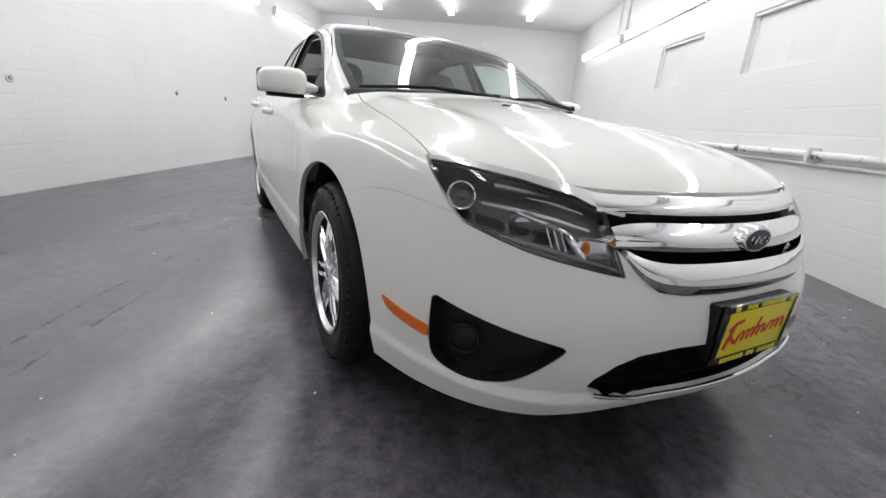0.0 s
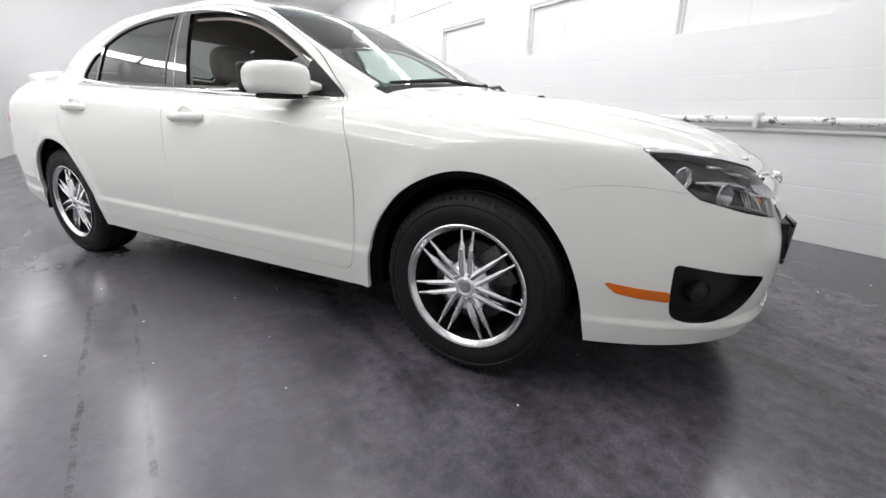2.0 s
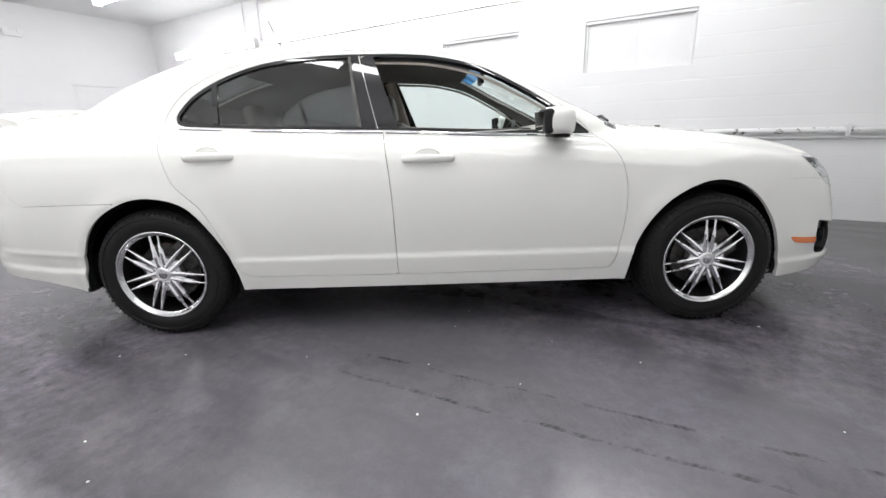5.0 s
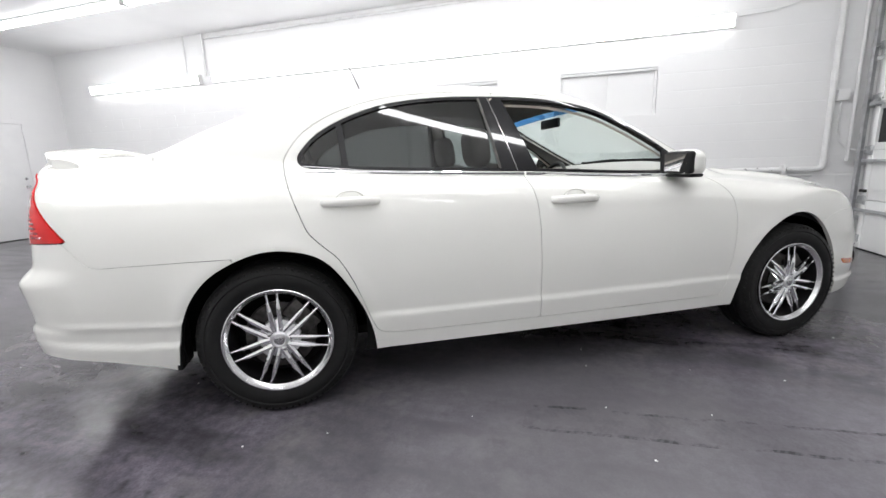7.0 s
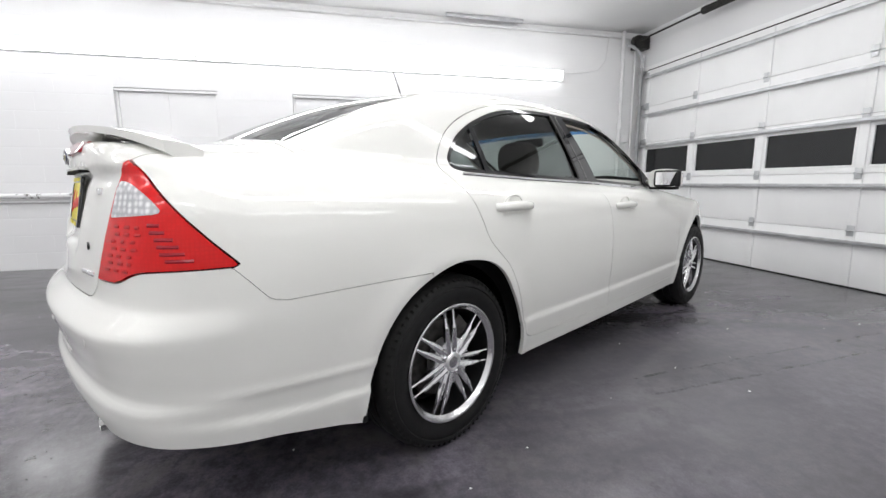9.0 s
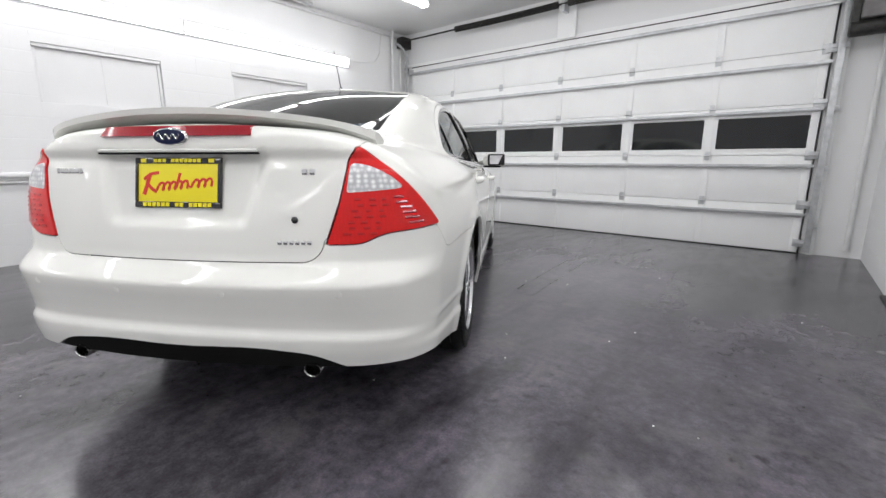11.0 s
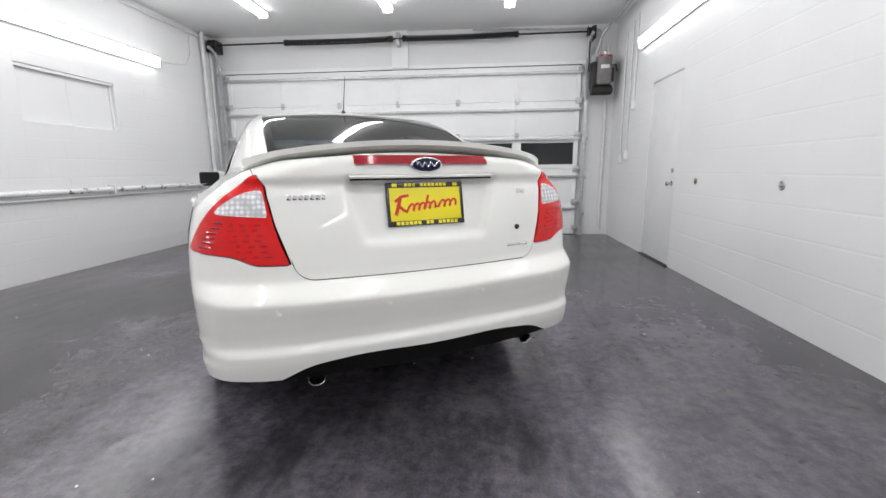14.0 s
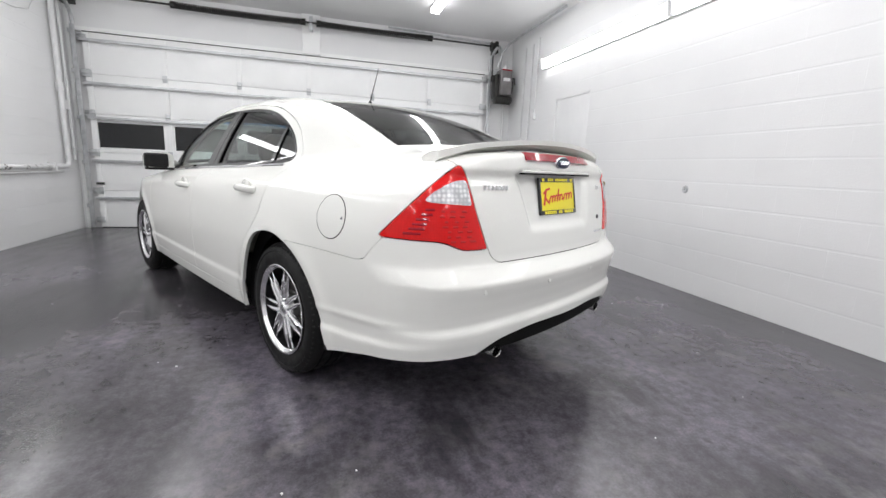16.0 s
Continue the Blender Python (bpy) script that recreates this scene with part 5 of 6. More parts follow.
for s in (-1, 1):
    pocket = skin("fog_pocket", [FOG - 0.004], BLACK, car, "black fog lamp recess", lift=-0.045, fold=0, both=False, mirror=s < 0)
    skin("pocket_edge", [FOG + 0.0005], BLACK, pocket, lift=-0.001, fold=0.05, both=False, mirror=s < 0, rim_only=True)
    aim = Matrix.Translation((s * 0.685, 2.06, 0.395)) @ Matrix.Rotation(radians(-40 * s), 4, "Z")
    part("fog_lamp", lathe_bm([(-0.02, 0.03), (0.0, 0.038), (0.012, 0.040), (0.014, 0.036), (0.008, 0.032), (0.016, 0.02), (0.018, 0.006)], 28, "y", matrix=aim), BLACK, pocket, "round dark fog lamp")


def tail_y(x, z):
    lo, hi = 1.5, 2.7
    for _ in range(24):
        mid = (lo + hi) / 2
        lo, hi = (mid, hi) if field(x, -mid, z) < 0 else (lo, mid)
    return -lo


BADGE_Y = tail_y(0, 1.088) + 0.001


# ---- plates ----
def plate(parent, at, rear):
    rim = bmesh.new()
    for lo, hi in (((-0.158, -0.006, -0.082), (0.158, 0.006, -0.062)), ((-0.158, -0.006, 0.062), (0.158, 0.006, 0.082)), ((-0.158, -0.006, -0.062), (-0.146, 0.006, 0.062)), ((0.146, -0.006, -0.062), (0.158, 0.006, 0.062))):
        box_bm(lo, hi, 0.003, bm=rim, matrix=at)
    p = part("license_plate", box_bm((-0.15, -0.004, -0.074), (0.15, 0.003, 0.074), 0.001, matrix=at), YELLOW, parent, "yellow dealer plate in a black frame")
    part("plate_frame", rim, GLOSSBLACK, p, "black plate frame")
    for words, half, low, high in (((7, 3), 0.088, 0.0665, 0.0785), ((5, 2, 6), 0.128, -0.0785, -0.0655)):
        slots = sum(words) + len(words) - 1
        at_x = -half
        for count in words:
            for k in range(count):
                step = 2 * half / slots
                part("lettering_bar", box_bm((at_x + 0.12 * step, 0.0062, low), (at_x + 0.88 * step, 0.0072, high), 0.0, matrix=at), YELLOW, p, "yellow lettering bar")
                at_x += step
            at_x += step
    for x_ in (-0.125, 0.125):
        part("lettering_bar", box_bm((x_ - 0.010, 0.0062, 0.0655), (x_ + 0.010, 0.0072, 0.0785), 0.0, matrix=at), YELLOW, p, "yellow square mark")

    def stroke(points, radius):
        flat_ = [(-(x + 0.30 * z), 0.0036, z + 0.085 * x) for x, z in points]
        bm = tube_bm(flat_, radius * 1.25, 6)
        for v in bm.verts:
            v.co.y = 0.0034 + (v.co.y - 0.0036) * 0.25
        bmesh.ops.transform(bm, matrix=at, verts=bm.verts)
        part("lettering_stroke", bm, PLATERED, p, "red slanted script stroke")
    stroke([(-0.116, -0.030), (-0.114, 0.0), (-0.114, 0.036)], 0.0062)
    stroke([(-0.132, 0.022), (-0.112, 0.038), (-0.082, 0.040)], 0.0046)
    stroke([(-0.112, 0.004), (-0.090, -0.014), (-0.070, -0.024)], 0.0050)
    for x0, x1, n in ((-0.070, 0.040, 5), (0.058, 0.128, 3)):
        turns = [(x0 + (x1 - x0) * f - 0.006 * math.sin(2 * math.pi * n * f), -0.008 - 0.013 * math.cos(2 * math.pi * n * f)) for f in np.linspace(0, 1, 12 * n + 1)]
        stroke(turns, 0.0038)
    stroke([(0.000, -0.016), (0.000, 0.032)], 0.0042)
    stroke([(0.048, -0.018), (0.050, -0.014)], 0.0050)
    return p


bracket = part("plate_bracket", box_bm((-0.165, 2.320, 0.378), (0.165, 2.350, 0.532), 0.008), BLACK, car, "black front plate bracket")
plate(bracket, pose(0, 2.3575, 0.456, -3, 0, 0), False)
plate(car, pose(0, tail_y(0, 0.941) - 0.005, 0.941, 0, 0, 180) @ pose(0, 0, 0, 10, 0, 0), True)

# ---- tail ----
emblem = part("rear_emblem", lathe_bm([(0.0, 0.064), (0.008, 0.064), (0.012, 0.058), (0.013, 0.052)], 40, "y", matrix=pose(0, BADGE_Y, 1.088, 0, 0, 180) @ Matrix.Diagonal((1, 1, 0.44, 1))), CHROME, car, "chrome oval badge")
part("badge_field", lathe_bm([(0.0, 0.056), (0.0145, 0.056), (0.0155, 0.05)], 40, "y", matrix=pose(0, BADGE_Y, 1.088, 0, 0, 180) @ Matrix.Diagonal((1, 1, 0.42, 1))), BLUE, emblem, "dark blue oval")
part("badge_stroke", tube_bm([(-0.040 + 0.080 * f, BADGE_Y - 0.0155, 1.088 + 0.010 * math.sin(2 * math.pi * 3.2 * f) * (1 - 0.4 * f)) for f in np.linspace(0, 1, 40)], 0.0026, 6), CHROME, emblem)

own = bmesh.new()
rings = []
for i in range(31):
    x = -0.27 + 0.54 * i / 30
    rings.append([own.verts.new((x, tail_y(x, z) + o, z - 0.02 * (x / 0.27) ** 2 * 0)) for z, o in ((1.090, 0.02), (1.091, -0.011), (1.123, -0.011), (1.127, 0.02))])
for a, b in zip(rings, rings[1:]):
    for k in range(4):
        own.faces.new((a[k], a[(k + 1) % 4], b[(k + 1) % 4], b[k]))
own.faces.new(rings[0]), own.faces.new(rings[-1])
part("third_brake_light", own, DARKRED, car, "dark red lamp bar across the lid")
own = bmesh.new()
rings = []
for i in range(31):
    x = -0.29 + 0.58 * i / 30
    y = tail_y(x, 1.045)
    rings.append([own.verts.new(p) for p in ((x, y + 0.01, 1.040), (x, y - 0.008, 1.040), (x, y - 0.010, 1.046), (x, y + 0.01, 1.056))])
for a, b in zip(rings, rings[1:]):
    for k in range(4):
        own.faces.new((a[k], a[(k + 1) % 4], b[(k + 1) % 4], b[k]))
own.faces.new(rings[0]), own.faces.new(rings[-1])
part("lid_ledge", own, PAINT, car)
# Black strip under the ledge: its shadow line, put in as a part.
part("lid_shadow", box_bm((-0.285, tail_y(0, 1.044) + 0.001, 1.033), (0.285, -2.27, 1.0395)), GAP, car, "black strip painting the shadow under the ledge")


def spoiler():
    own = bmesh.new()
    rings = []
    n = 61
    for i in range(n):
        x = -0.632 + 1.264 * i / (n - 1)
        f = abs(x) / 0.632
        top = 1.183 - 0.058 * f ** 2 - 0.014 * f ** 12
        lead = -2.150 + 0.06 * f ** 4
        trail = -2.328 + 0.24 * x ** 2 + 0.05 * f ** 10
        foot = max(0.0, (f - 0.80) / 0.2)
        thick = 0.036 + 0.016 * foot ** 1.2
        pts = []
        for k in range(9):
            g = k / 8
            pts.append((x, lead + (trail - lead) * g, top - 0.024 * (1 - g) ** 1.6 - 0.012 * (1 - math.sin(math.pi * min(g * 1.1, 1)) ** 0.5) * 0.3))
        for k in range(6):
            g = 1 - k / 5
            pts.append((x, lead + (trail - lead) * (0.03 + 0.95 * g), top - 0.024 * (1 - g) ** 1.6 - thick * (0.55 + 0.45 * math.sin(math.pi * min(max(1 - g, 0.05), 1)))))
        rings.append([own.verts.new(p) for p in pts])
    m = len(rings[0])
    for a, b in zip(rings, rings[1:]):
        for k in range(m):
            own.faces.new((a[k], a[(k + 1) % m], b[(k + 1) % m], b[k]))
    own.faces.new(rings[0]), own.faces.new(rings[-1])
    return part("spoiler", own, PAINT, car, "white boot spoiler")


spoiler()
for s in (-1, 1):
    pipe = lathe_bm([(0.0, 0.024), (0.12, 0.028), (0.123, 0.0265), (0.12, 0.024), (0.02, 0.022)], 32, "y", matrix=Matrix.Translation((s * 0.45, -2.25, 0.330)) @ Matrix.Rotation(math.pi, 4, "Z") @ Matrix.Diagonal((1.12, 1, 0.9, 1)))
    tip = part("exhaust_tip", pipe, DARKCHROME, car, "oval polished exhaust tip")
    # Black disc in the pipe gives the bore its shade by colour.
    part("exhaust_bore", lathe_bm([(0.0, 0.01), (0.0, 0.0235), (0.004, 0.0235), (0.004, 0.01)], 24, "y", matrix=Matrix.Translation((s * 0.45, -2.33, 0.330)) @ Matrix.Diagonal((1.12, 1, 0.9, 1))), GAP, tip)
part("trunk_lock", lathe_bm([(0, 0.011), (0.004, 0.011), (0.005, 0.007)], 20, "y", matrix=pose(0.41, tail_y(0.41, 0.828), 0.828, 0, 0, 180)), GLOSSBLACK, car, "round black key lock")
for x0, x1, z in ((-0.505, -0.372, 0.978), (0.425, 0.473, 0.978), (0.352, 0.466, 0.756)):
    n = int((x1 - x0) / 0.019)
    for k in range(n):
        xa = x0 + (x1 - x0) * (k + 0.1) / n
        xb = x0 + (x1 - x0) * (k + 0.85) / n
        h = 0.009 if z > 0.9 else 0.006
        yy = tail_y((xa + xb) / 2, z)
        part("badge_bar", box_bm((xa, yy - 0.004, z - h), (xb, yy + 0.004, z + h), 0.0015), CHROME, car, "small chrome badge bar")
for x in (-0.56, -0.19, 0.19, 0.56):
    part("parking_sensor", lathe_bm([(0, 0.012), (0.0012, 0.012), (0.0018, 0.010)], 20, "y", matrix=pose(x, tail_y(x, 0.60) + 0.001, 0.60, 0, 0, 180)), PAINT, car)

# antenna
ant = part("antenna", lathe_bm([(0, 0.030), (0.012, 0.026), (0.022, 0.014), (0.034, 0.007)], 20, "z", matrix=Matrix.Translation((0, -0.90, 1.426))), BLACK, car, "black roof antenna")
part("antenna_rod", tube_bm([(0, -0.90, 1.455), (0, -0.94, 1.55), (0, -0.985, 1.655)], [0.0035, 0.003, 0.002], 8), BLACK, ant)

# wipers
for a, b in (((0.62, 0.905, 1.012), (-0.02, 1.035, 1.022)), ((-0.02, 1.04, 1.018), (-0.60, 0.93, 1.015))):
    w = part("wiper", tube_bm([a, ((a[0] + b[0]) / 2, (a[1] + b[1]) / 2 + 0.015, (a[2] + b[2]) / 2 + 0.022), b], [0.006, 0.009, 0.011], 8), BLACK, car, "black windscreen wiper")
    part("wiper_pivot", lathe_bm([(0, 0.018), (0.02, 0.016), (0.026, 0.008)], 16, "z", matrix=Matrix.Translation((b[0], b[1], b[2] - 0.01))), BLACK, w)


for x in (-0.166, 0.166):
    part("washer_nozzle", box_bm((x - 0.014, 1.368, 0.960), (x + 0.014, 1.396, 0.978), 0.006), BLACK, car, "small black washer nozzle")


# mirrors
def mirror(s):
    own = bmesh.new()
    bmesh.ops.create_cube(own, size=1.0)
    bmesh.ops.subdivide_edges(own, edges=own.edges[:], cuts=5, use_grid_fill=True)
    for v in own.verts:
        p = v.co * 2
        q = Vector([math.copysign(abs(c) ** 1.0, c) for c in p])
        n = (abs(q.x) ** 4 + abs(q.y) ** 3.2 + abs(q.z) ** 4) ** (1 / 3.7)
        m = max(abs(q.x), abs(q.y), abs(q.z), 1e-6)
        q = q / max(n, 1e-6) * m
        y = q.y * 0.085 * (1 - 0.25 * max(q.x, 0) ** 2)
        v.co = Vector((s * (0.898 + q.x * 0.106), 0.575 + max(y, -0.052) - 0.03 * q.x, 1.012 + q.z * 0.066 * (1 - 0.10 * max(q.x, 0))))
    bmesh.ops.bisect_plane(own, geom=own.verts[:] + own.edges[:] + own.faces[:], plane_co=(0, 0, 0.962), plane_no=(0, 0, -1), clear_outer=True)
    cap = part("side_mirror", own, PAINT, car, "white door mirror cap")
    low = bmesh.new()
    box_bm((s * 0.80 if s > 0 else -0.985, 0.545, 0.944), (0.97 if s > 0 else -0.80, 0.620, 0.9615), 0.010, bm=low)
    part("mirror_base", low, BLACK, cap, "black mirror underside")
    part("mirror_foot", tube_bm([(s * 0.745, 0.660, 0.992), (s * 0.785, 0.632, 0.995), (s * 0.825, 0.600, 1.002), (s * 0.87, 0.580, 1.008)], [0.016, 0.032, 0.050, 0.058], 16, flat=0.75), PAINT, cap)
    part("mirror_rim", box_bm((s * 0.846 if s > 0 else -1.004, 0.498, 0.962), (1.004 if s > 0 else -0.846, 0.540, 1.068), 0.020, 4), BLACK, cap, "black mirror rim")
    # The passenger's glass is chrome, the driver's plain black.
    part("mirror_glass", box_bm((-0.060, -0.001, -0.040), (0.060, 0.001, 0.040), 0.0, matrix=Matrix.Translation((s * 0.926, 0.493, 1.015)) @ Matrix.Rotation(radians(9 * s), 4, "Z") @ Matrix.Rotation(radians(4), 4, "X")), CHROME if s > 0 else BLACK, cap, "mirror glass" if s > 0 else "plain black mirror glass")


mirror(1), mirror(-1)


# door handles
def side_x(y, z):
    return float(SIDE(z) * PLAN(y))


for s in (-1, 1):
    for y0, y1, z in ((-0.125, 0.105, 0.868), (-1.14, -0.915, 0.902)):
        ym = (y0 + y1) / 2
        base = side_x(ym, z)
        pts = [(s * (base - 0.004 + 0.036 * math.sin(math.pi * f) ** 0.45), y0 + (y1 - y0) * f, z - 0.002 + 0.004 * math.sin(math.pi * f)) for f in np.linspace(0.0, 1, 15)]
        h = part("door_handle", tube_bm(pts, [0.012 + 0.003 * math.sin(math.pi * f) for f in np.linspace(0, 1, 15)], 12, flat=1.3), PAINT, car, "white pull handle")
        cup = bmesh.new()
        bmesh.ops.create_uvsphere(cup, u_segments=24, v_segments=12, radius=1.0)
        bmesh.ops.transform(cup, matrix=Matrix.Translation((s * (base - 0.003), ym, z + 0.006)) @ Matrix.Diagonal((0.006, 0.045, 0.036, 1)), verts=cup.verts)
        part("handle_cup", cup, PAINT, h)
        ring_ = [(s * (base - 0.0005 - 0.004 * math.cos(a) ** 2), ym + 0.058 * math.cos(a), z + 0.004 + 0.040 * math.sin(a)) for a in np.linspace(0, 2 * math.pi, 37)]
        part("cup_edge", tube_bm(ring_, 0.0035, 6), PAINT, h)


# ---- cabin ----
def soft_bm(half, matrix, taper=0.0):
    """A stuffed cushion: rounded in all directions, narrower towards the top."""
    own = bmesh.new()
    bmesh.ops.create_cube(own, size=2.0)
    bmesh.ops.subdivide_edges(own, edges=own.edges[:], cuts=7, use_grid_fill=True)
    for v in own.verts:
        p = v.co
        n = (abs(p.x) ** 3.5 + abs(p.y) ** 3.0 + abs(p.z) ** 3.5) ** (1 / 3.4)
        q = p / max(n, 1e-6)
        v.co = Vector((q.x * half[0] * (1 - taper * max(q.z, 0)), q.y * half[1], q.z * half[2]))
    bmesh.ops.transform(own, matrix=matrix, verts=own.verts)
    return own


def seat(x, y):
    ob = new("front_seat")
    ob.parent = car
    ob["label"] = "beige leather front seat with headrest"
    ob.matrix_basis = pose(x, y, 0)
    part("cushion", box_bm((-0.25, -0.25, 0.36), (0.25, 0.27, 0.52), 0.06, 4), SEAT, ob)
    part("backrest", soft_bm((0.25, 0.085, 0.31), pose(0, -0.30, 0.74, 16, 0, 0), 0.24), SEAT, ob)
    part("headrest", soft_bm((0.135, 0.058, 0.105), pose(0, -0.445, 1.125, 8, 0, 0), 0.10), SEAT, ob)
    for s in (-1, 1):
        part("headrest_post", tube_bm([(s * 0.06, -0.43, 0.98), (s * 0.06, -0.44, 1.08)], 0.007, 8), DULLCHROME, ob)
    return ob


seat(0.37, 0.12), seat(-0.37, 0.12)
rear = new("rear_seat")
rear.parent = car
rear["label"] = "beige rear bench with headrests"
part("cushion", box_bm((-0.62, -0.90, 0.36), (0.62, -0.44, 0.52), 0.06, 4), SEAT, rear)
part("backrest", box_bm((-0.49, -0.09, 0), (0.49, 0.09, 0.62), 0.06, 4, matrix=pose(0, -1.00, 0.45, 22, 0, 0)), SEAT, rear)
for x in (-0.36, 0.36):
    part("headrest", soft_bm((0.13, 0.05, 0.085), pose(x, -1.29, 1.11, 15, 0, 0), 0.1), SEAT, rear)
part("parcel_shelf", box_bm((-0.62, -1.80, 1.03), (0.62, -1.28, 1.06), 0.01), BEIGE, car, "beige parcel shelf")
dash = bmesh.new()
profile = ((0.50, 0.62), (0.49, 0.80), (0.52, 0.885), (0.60, 0.925), (0.74, 0.965), (0.86, 1.005), (0.94, 1.025), (0.965, 0.62))
ends_ = [[dash.verts.new((x, y - 0.22 * (x / 0.7) ** 2 * (y > 0.7), z - 0.03 * (x / 0.7) ** 2)) for y, z in profile] for x in np.linspace(-0.69, 0.69, 15)]
for p_, q_ in zip(ends_, ends_[1:]):
    for k in range(len(profile)):
        dash.faces.new((p_[k], p_[(k + 1) % len(profile)], q_[(k + 1) % len(profile)], q_[k]))
dash.faces.new(ends_[0]), dash.faces.new(ends_[-1])
dash = part("dashboard", dash, DASH, car, "grey-beige dashboard")
part("instrument_hood", box_bm((-0.56, 0.50, 0.88), (-0.18, 0.70, 0.985), 0.045, 4), BLACK, dash, "black hood over the instruments")
part("console", box_bm((-0.13, -0.35, 0.36), (0.13, 0.66, 0.58), 0.04, 3), BEIGE, car, "beige centre console")
tilt = pose(-0.37, 0.50, 0.86, 64, 0, 0)
wheel_ring = bmesh.new()
tube_bm([tuple(tilt @ Vector((0.185 * math.cos(a), 0.185 * math.sin(a), 0))) for a in np.linspace(0, 2 * math.pi, 41)], 0.014, 10, bm=wheel_ring)
ring = part("steering_wheel", wheel_ring, BLACK, car, "black steering wheel")
hubm = box_bm((-0.07, -0.055, -0.02), (0.07, 0.055, 0.02), 0.02, 3, matrix=tilt)
for a in (0.1, math.pi - 0.1, -math.pi / 2):
    tube_bm([tuple(tilt @ Vector((0.06 * math.cos(a), 0.06 * math.sin(a), 0))), tuple(tilt @ Vector((0.18 * math.cos(a), 0.18 * math.sin(a), 0)))], 0.014, 8, bm=hubm)
part("wheel_hub", hubm, BLACK, ring)
part("inner_mirror", box_bm((-0.12, 0.30, 1.255), (0.12, 0.325, 1.315), 0.012), BLACK, car, "black inside mirror")
for s in (-1, 1):
    part("b_pillar_trim", tube_bm([(s * 0.735, -0.22, 0.95), (s * 0.685, -0.275, 1.15), (s * 0.60, -0.33, 1.34)], 0.04, 8, flat=0.5), BEIGE, car, "beige pillar trim")


# ---- fittings of the hall ----
FLAKED = material("flaking_pipe_paint", (0.74, 0.74, 0.74), 0.55)
mp = coords(FLAKED)
flake = node(FLAKED, "ShaderNodeTexNoise", Scale=9.0, Detail=8.0, Roughness=0.7)
link(FLAKED, mp, "Vector", flake, "Vector")
r_ = ramp(FLAKED, [(0.0, (0.74, 0.74, 0.74)), (0.555, (0.74, 0.74, 0.74)), (0.60, (0.16, 0.15, 0.14)), (0.75, (0.08, 0.075, 0.07))])
link(FLAKED, flake, "Fac", r_, "Fac")
link(FLAKED, r_, "Color", shader(FLAKED), "Base Color")
GREYPLASTIC = grain(material("grey_motor_cover", (0.16, 0.15, 0.15), 0.4), [(0.3, (0.13, 0.12, 0.12)), (0.7, (0.19, 0.18, 0.18))], 10.0)
BRASS = material("tarnished_brass", (0.30, 0.25, 0.17), 0.4, 0.9)
SLABDOOR = grain(material("door_paint_white", (0.76, 0.76, 0.76), 0.4), [(0.3, (0.72, 0.72, 0.725)), (0.7, (0.78, 0.78, 0.78))], 3.0, 5.0, (0.35, 0.5), 0.1, 60.0)


def pipe_thing(name, label, pts, radius, material_, category="pipe", clamps=(), riser=()):
    ob = thing(name, label, category, at=pose(*pts[0]))
    o = Vector(pts[0])
    part("tube_run", tube_bm([tuple(Vector(p) - o) for p in pts], radius, 14), material_, ob)
    if riser:
        part("riser", tube_bm([tuple(Vector(p) - o) for p in riser], radius, 14), PIPEWHITE, ob, "clean white upright pipe")
    for c in clamps:
        q = Vector(c) - o
        part("clamp", box_bm(tuple(q - Vector((radius * 1.5, 0.018, radius * 1.9))), tuple(q + Vector((radius * 1.5, 0.018, radius * 1.9))), 0.006), PIPEWHITE, ob)
    return ob


def bent(a, corner_, b, r=0.10, n=7):
    """A line from a to b through a rounded corner."""
    a, c, b = Vector(a), Vector(corner_), Vector(b)
    p, q = c + (a - c).normalized() * r, c + (b - c).normalized() * r
    mid = [tuple((p * (1 - t) + c * t) * (1 - t) + (c * (1 - t) + q * t) * t) for t in np.linspace(0, 1, n)]
    return [tuple(a)] + mid + [tuple(b)]


PX = X0 + 0.06
pipe_thing("wall_pipe", "white painted water pipe with flaking paint along the wall", [(PX, -8.65, 0.87), (PX, 2.9, 0.87)], 0.030, FLAKED, riser=bent((PX, 2.9, 0.87), (PX, 3.13, 0.87), (PX, 3.13, H - 0.005), 0.07),
           clamps=[(PX, y, 0.87) for y in (-5.0, -2.6, -0.35, 1.1, 2.75)] + [(PX, 3.13, z) for z in (1.86,)])
pipe_thing("wall_rail", "thin white conduit under the water pipe", [(X0 + 0.022, -8.65, 0.80), (X0 + 0.022, 3.05, 0.80)], 0.014, PIPEWHITE, "conduit")
pipe_thing("conduit", "grey-white conduit along the top of the wall", bent((X0 + 0.03, -5.25, 3.14), (X0 + 0.03, 3.36, 3.14), (X0 + 0.03, 3.36, 0.95), 0.16), 0.020, PIPEWHITE, "conduit")
pipe_thing("conduit", "pair of white conduits dropping from the ceiling", [(X0 + 0.03, -5.28, H - 0.004), (X0 + 0.03, -5.28, 2.58)], 0.022, PIPEWHITE, "conduit")
pipe_thing("conduit", "white conduit dropping from the ceiling", [(X0 + 0.03, -5.66, H - 0.004), (X0 + 0.03, -5.66, 2.62)], 0.014, PIPEWHITE, "conduit")
rail = thing("channel_rail", "galvanised channel rail on the ceiling beside the wall", "rail", at=pose(X0 + 0.14, 0.9, H))
part("channel", box_bm((-0.02, -0.55, -0.045), (0.02, 0.55, -0.002), 0.004), GALV, rail)
box_ = thing("junction_box", "white electrical box on the wall", "junction box", "electrical boxes", pose(X0, 3.24, 1.66))
part("box_body", box_bm((0.001, -0.055, -0.06), (0.055, 0.055, 0.06), 0.006), ENAMEL, box_)
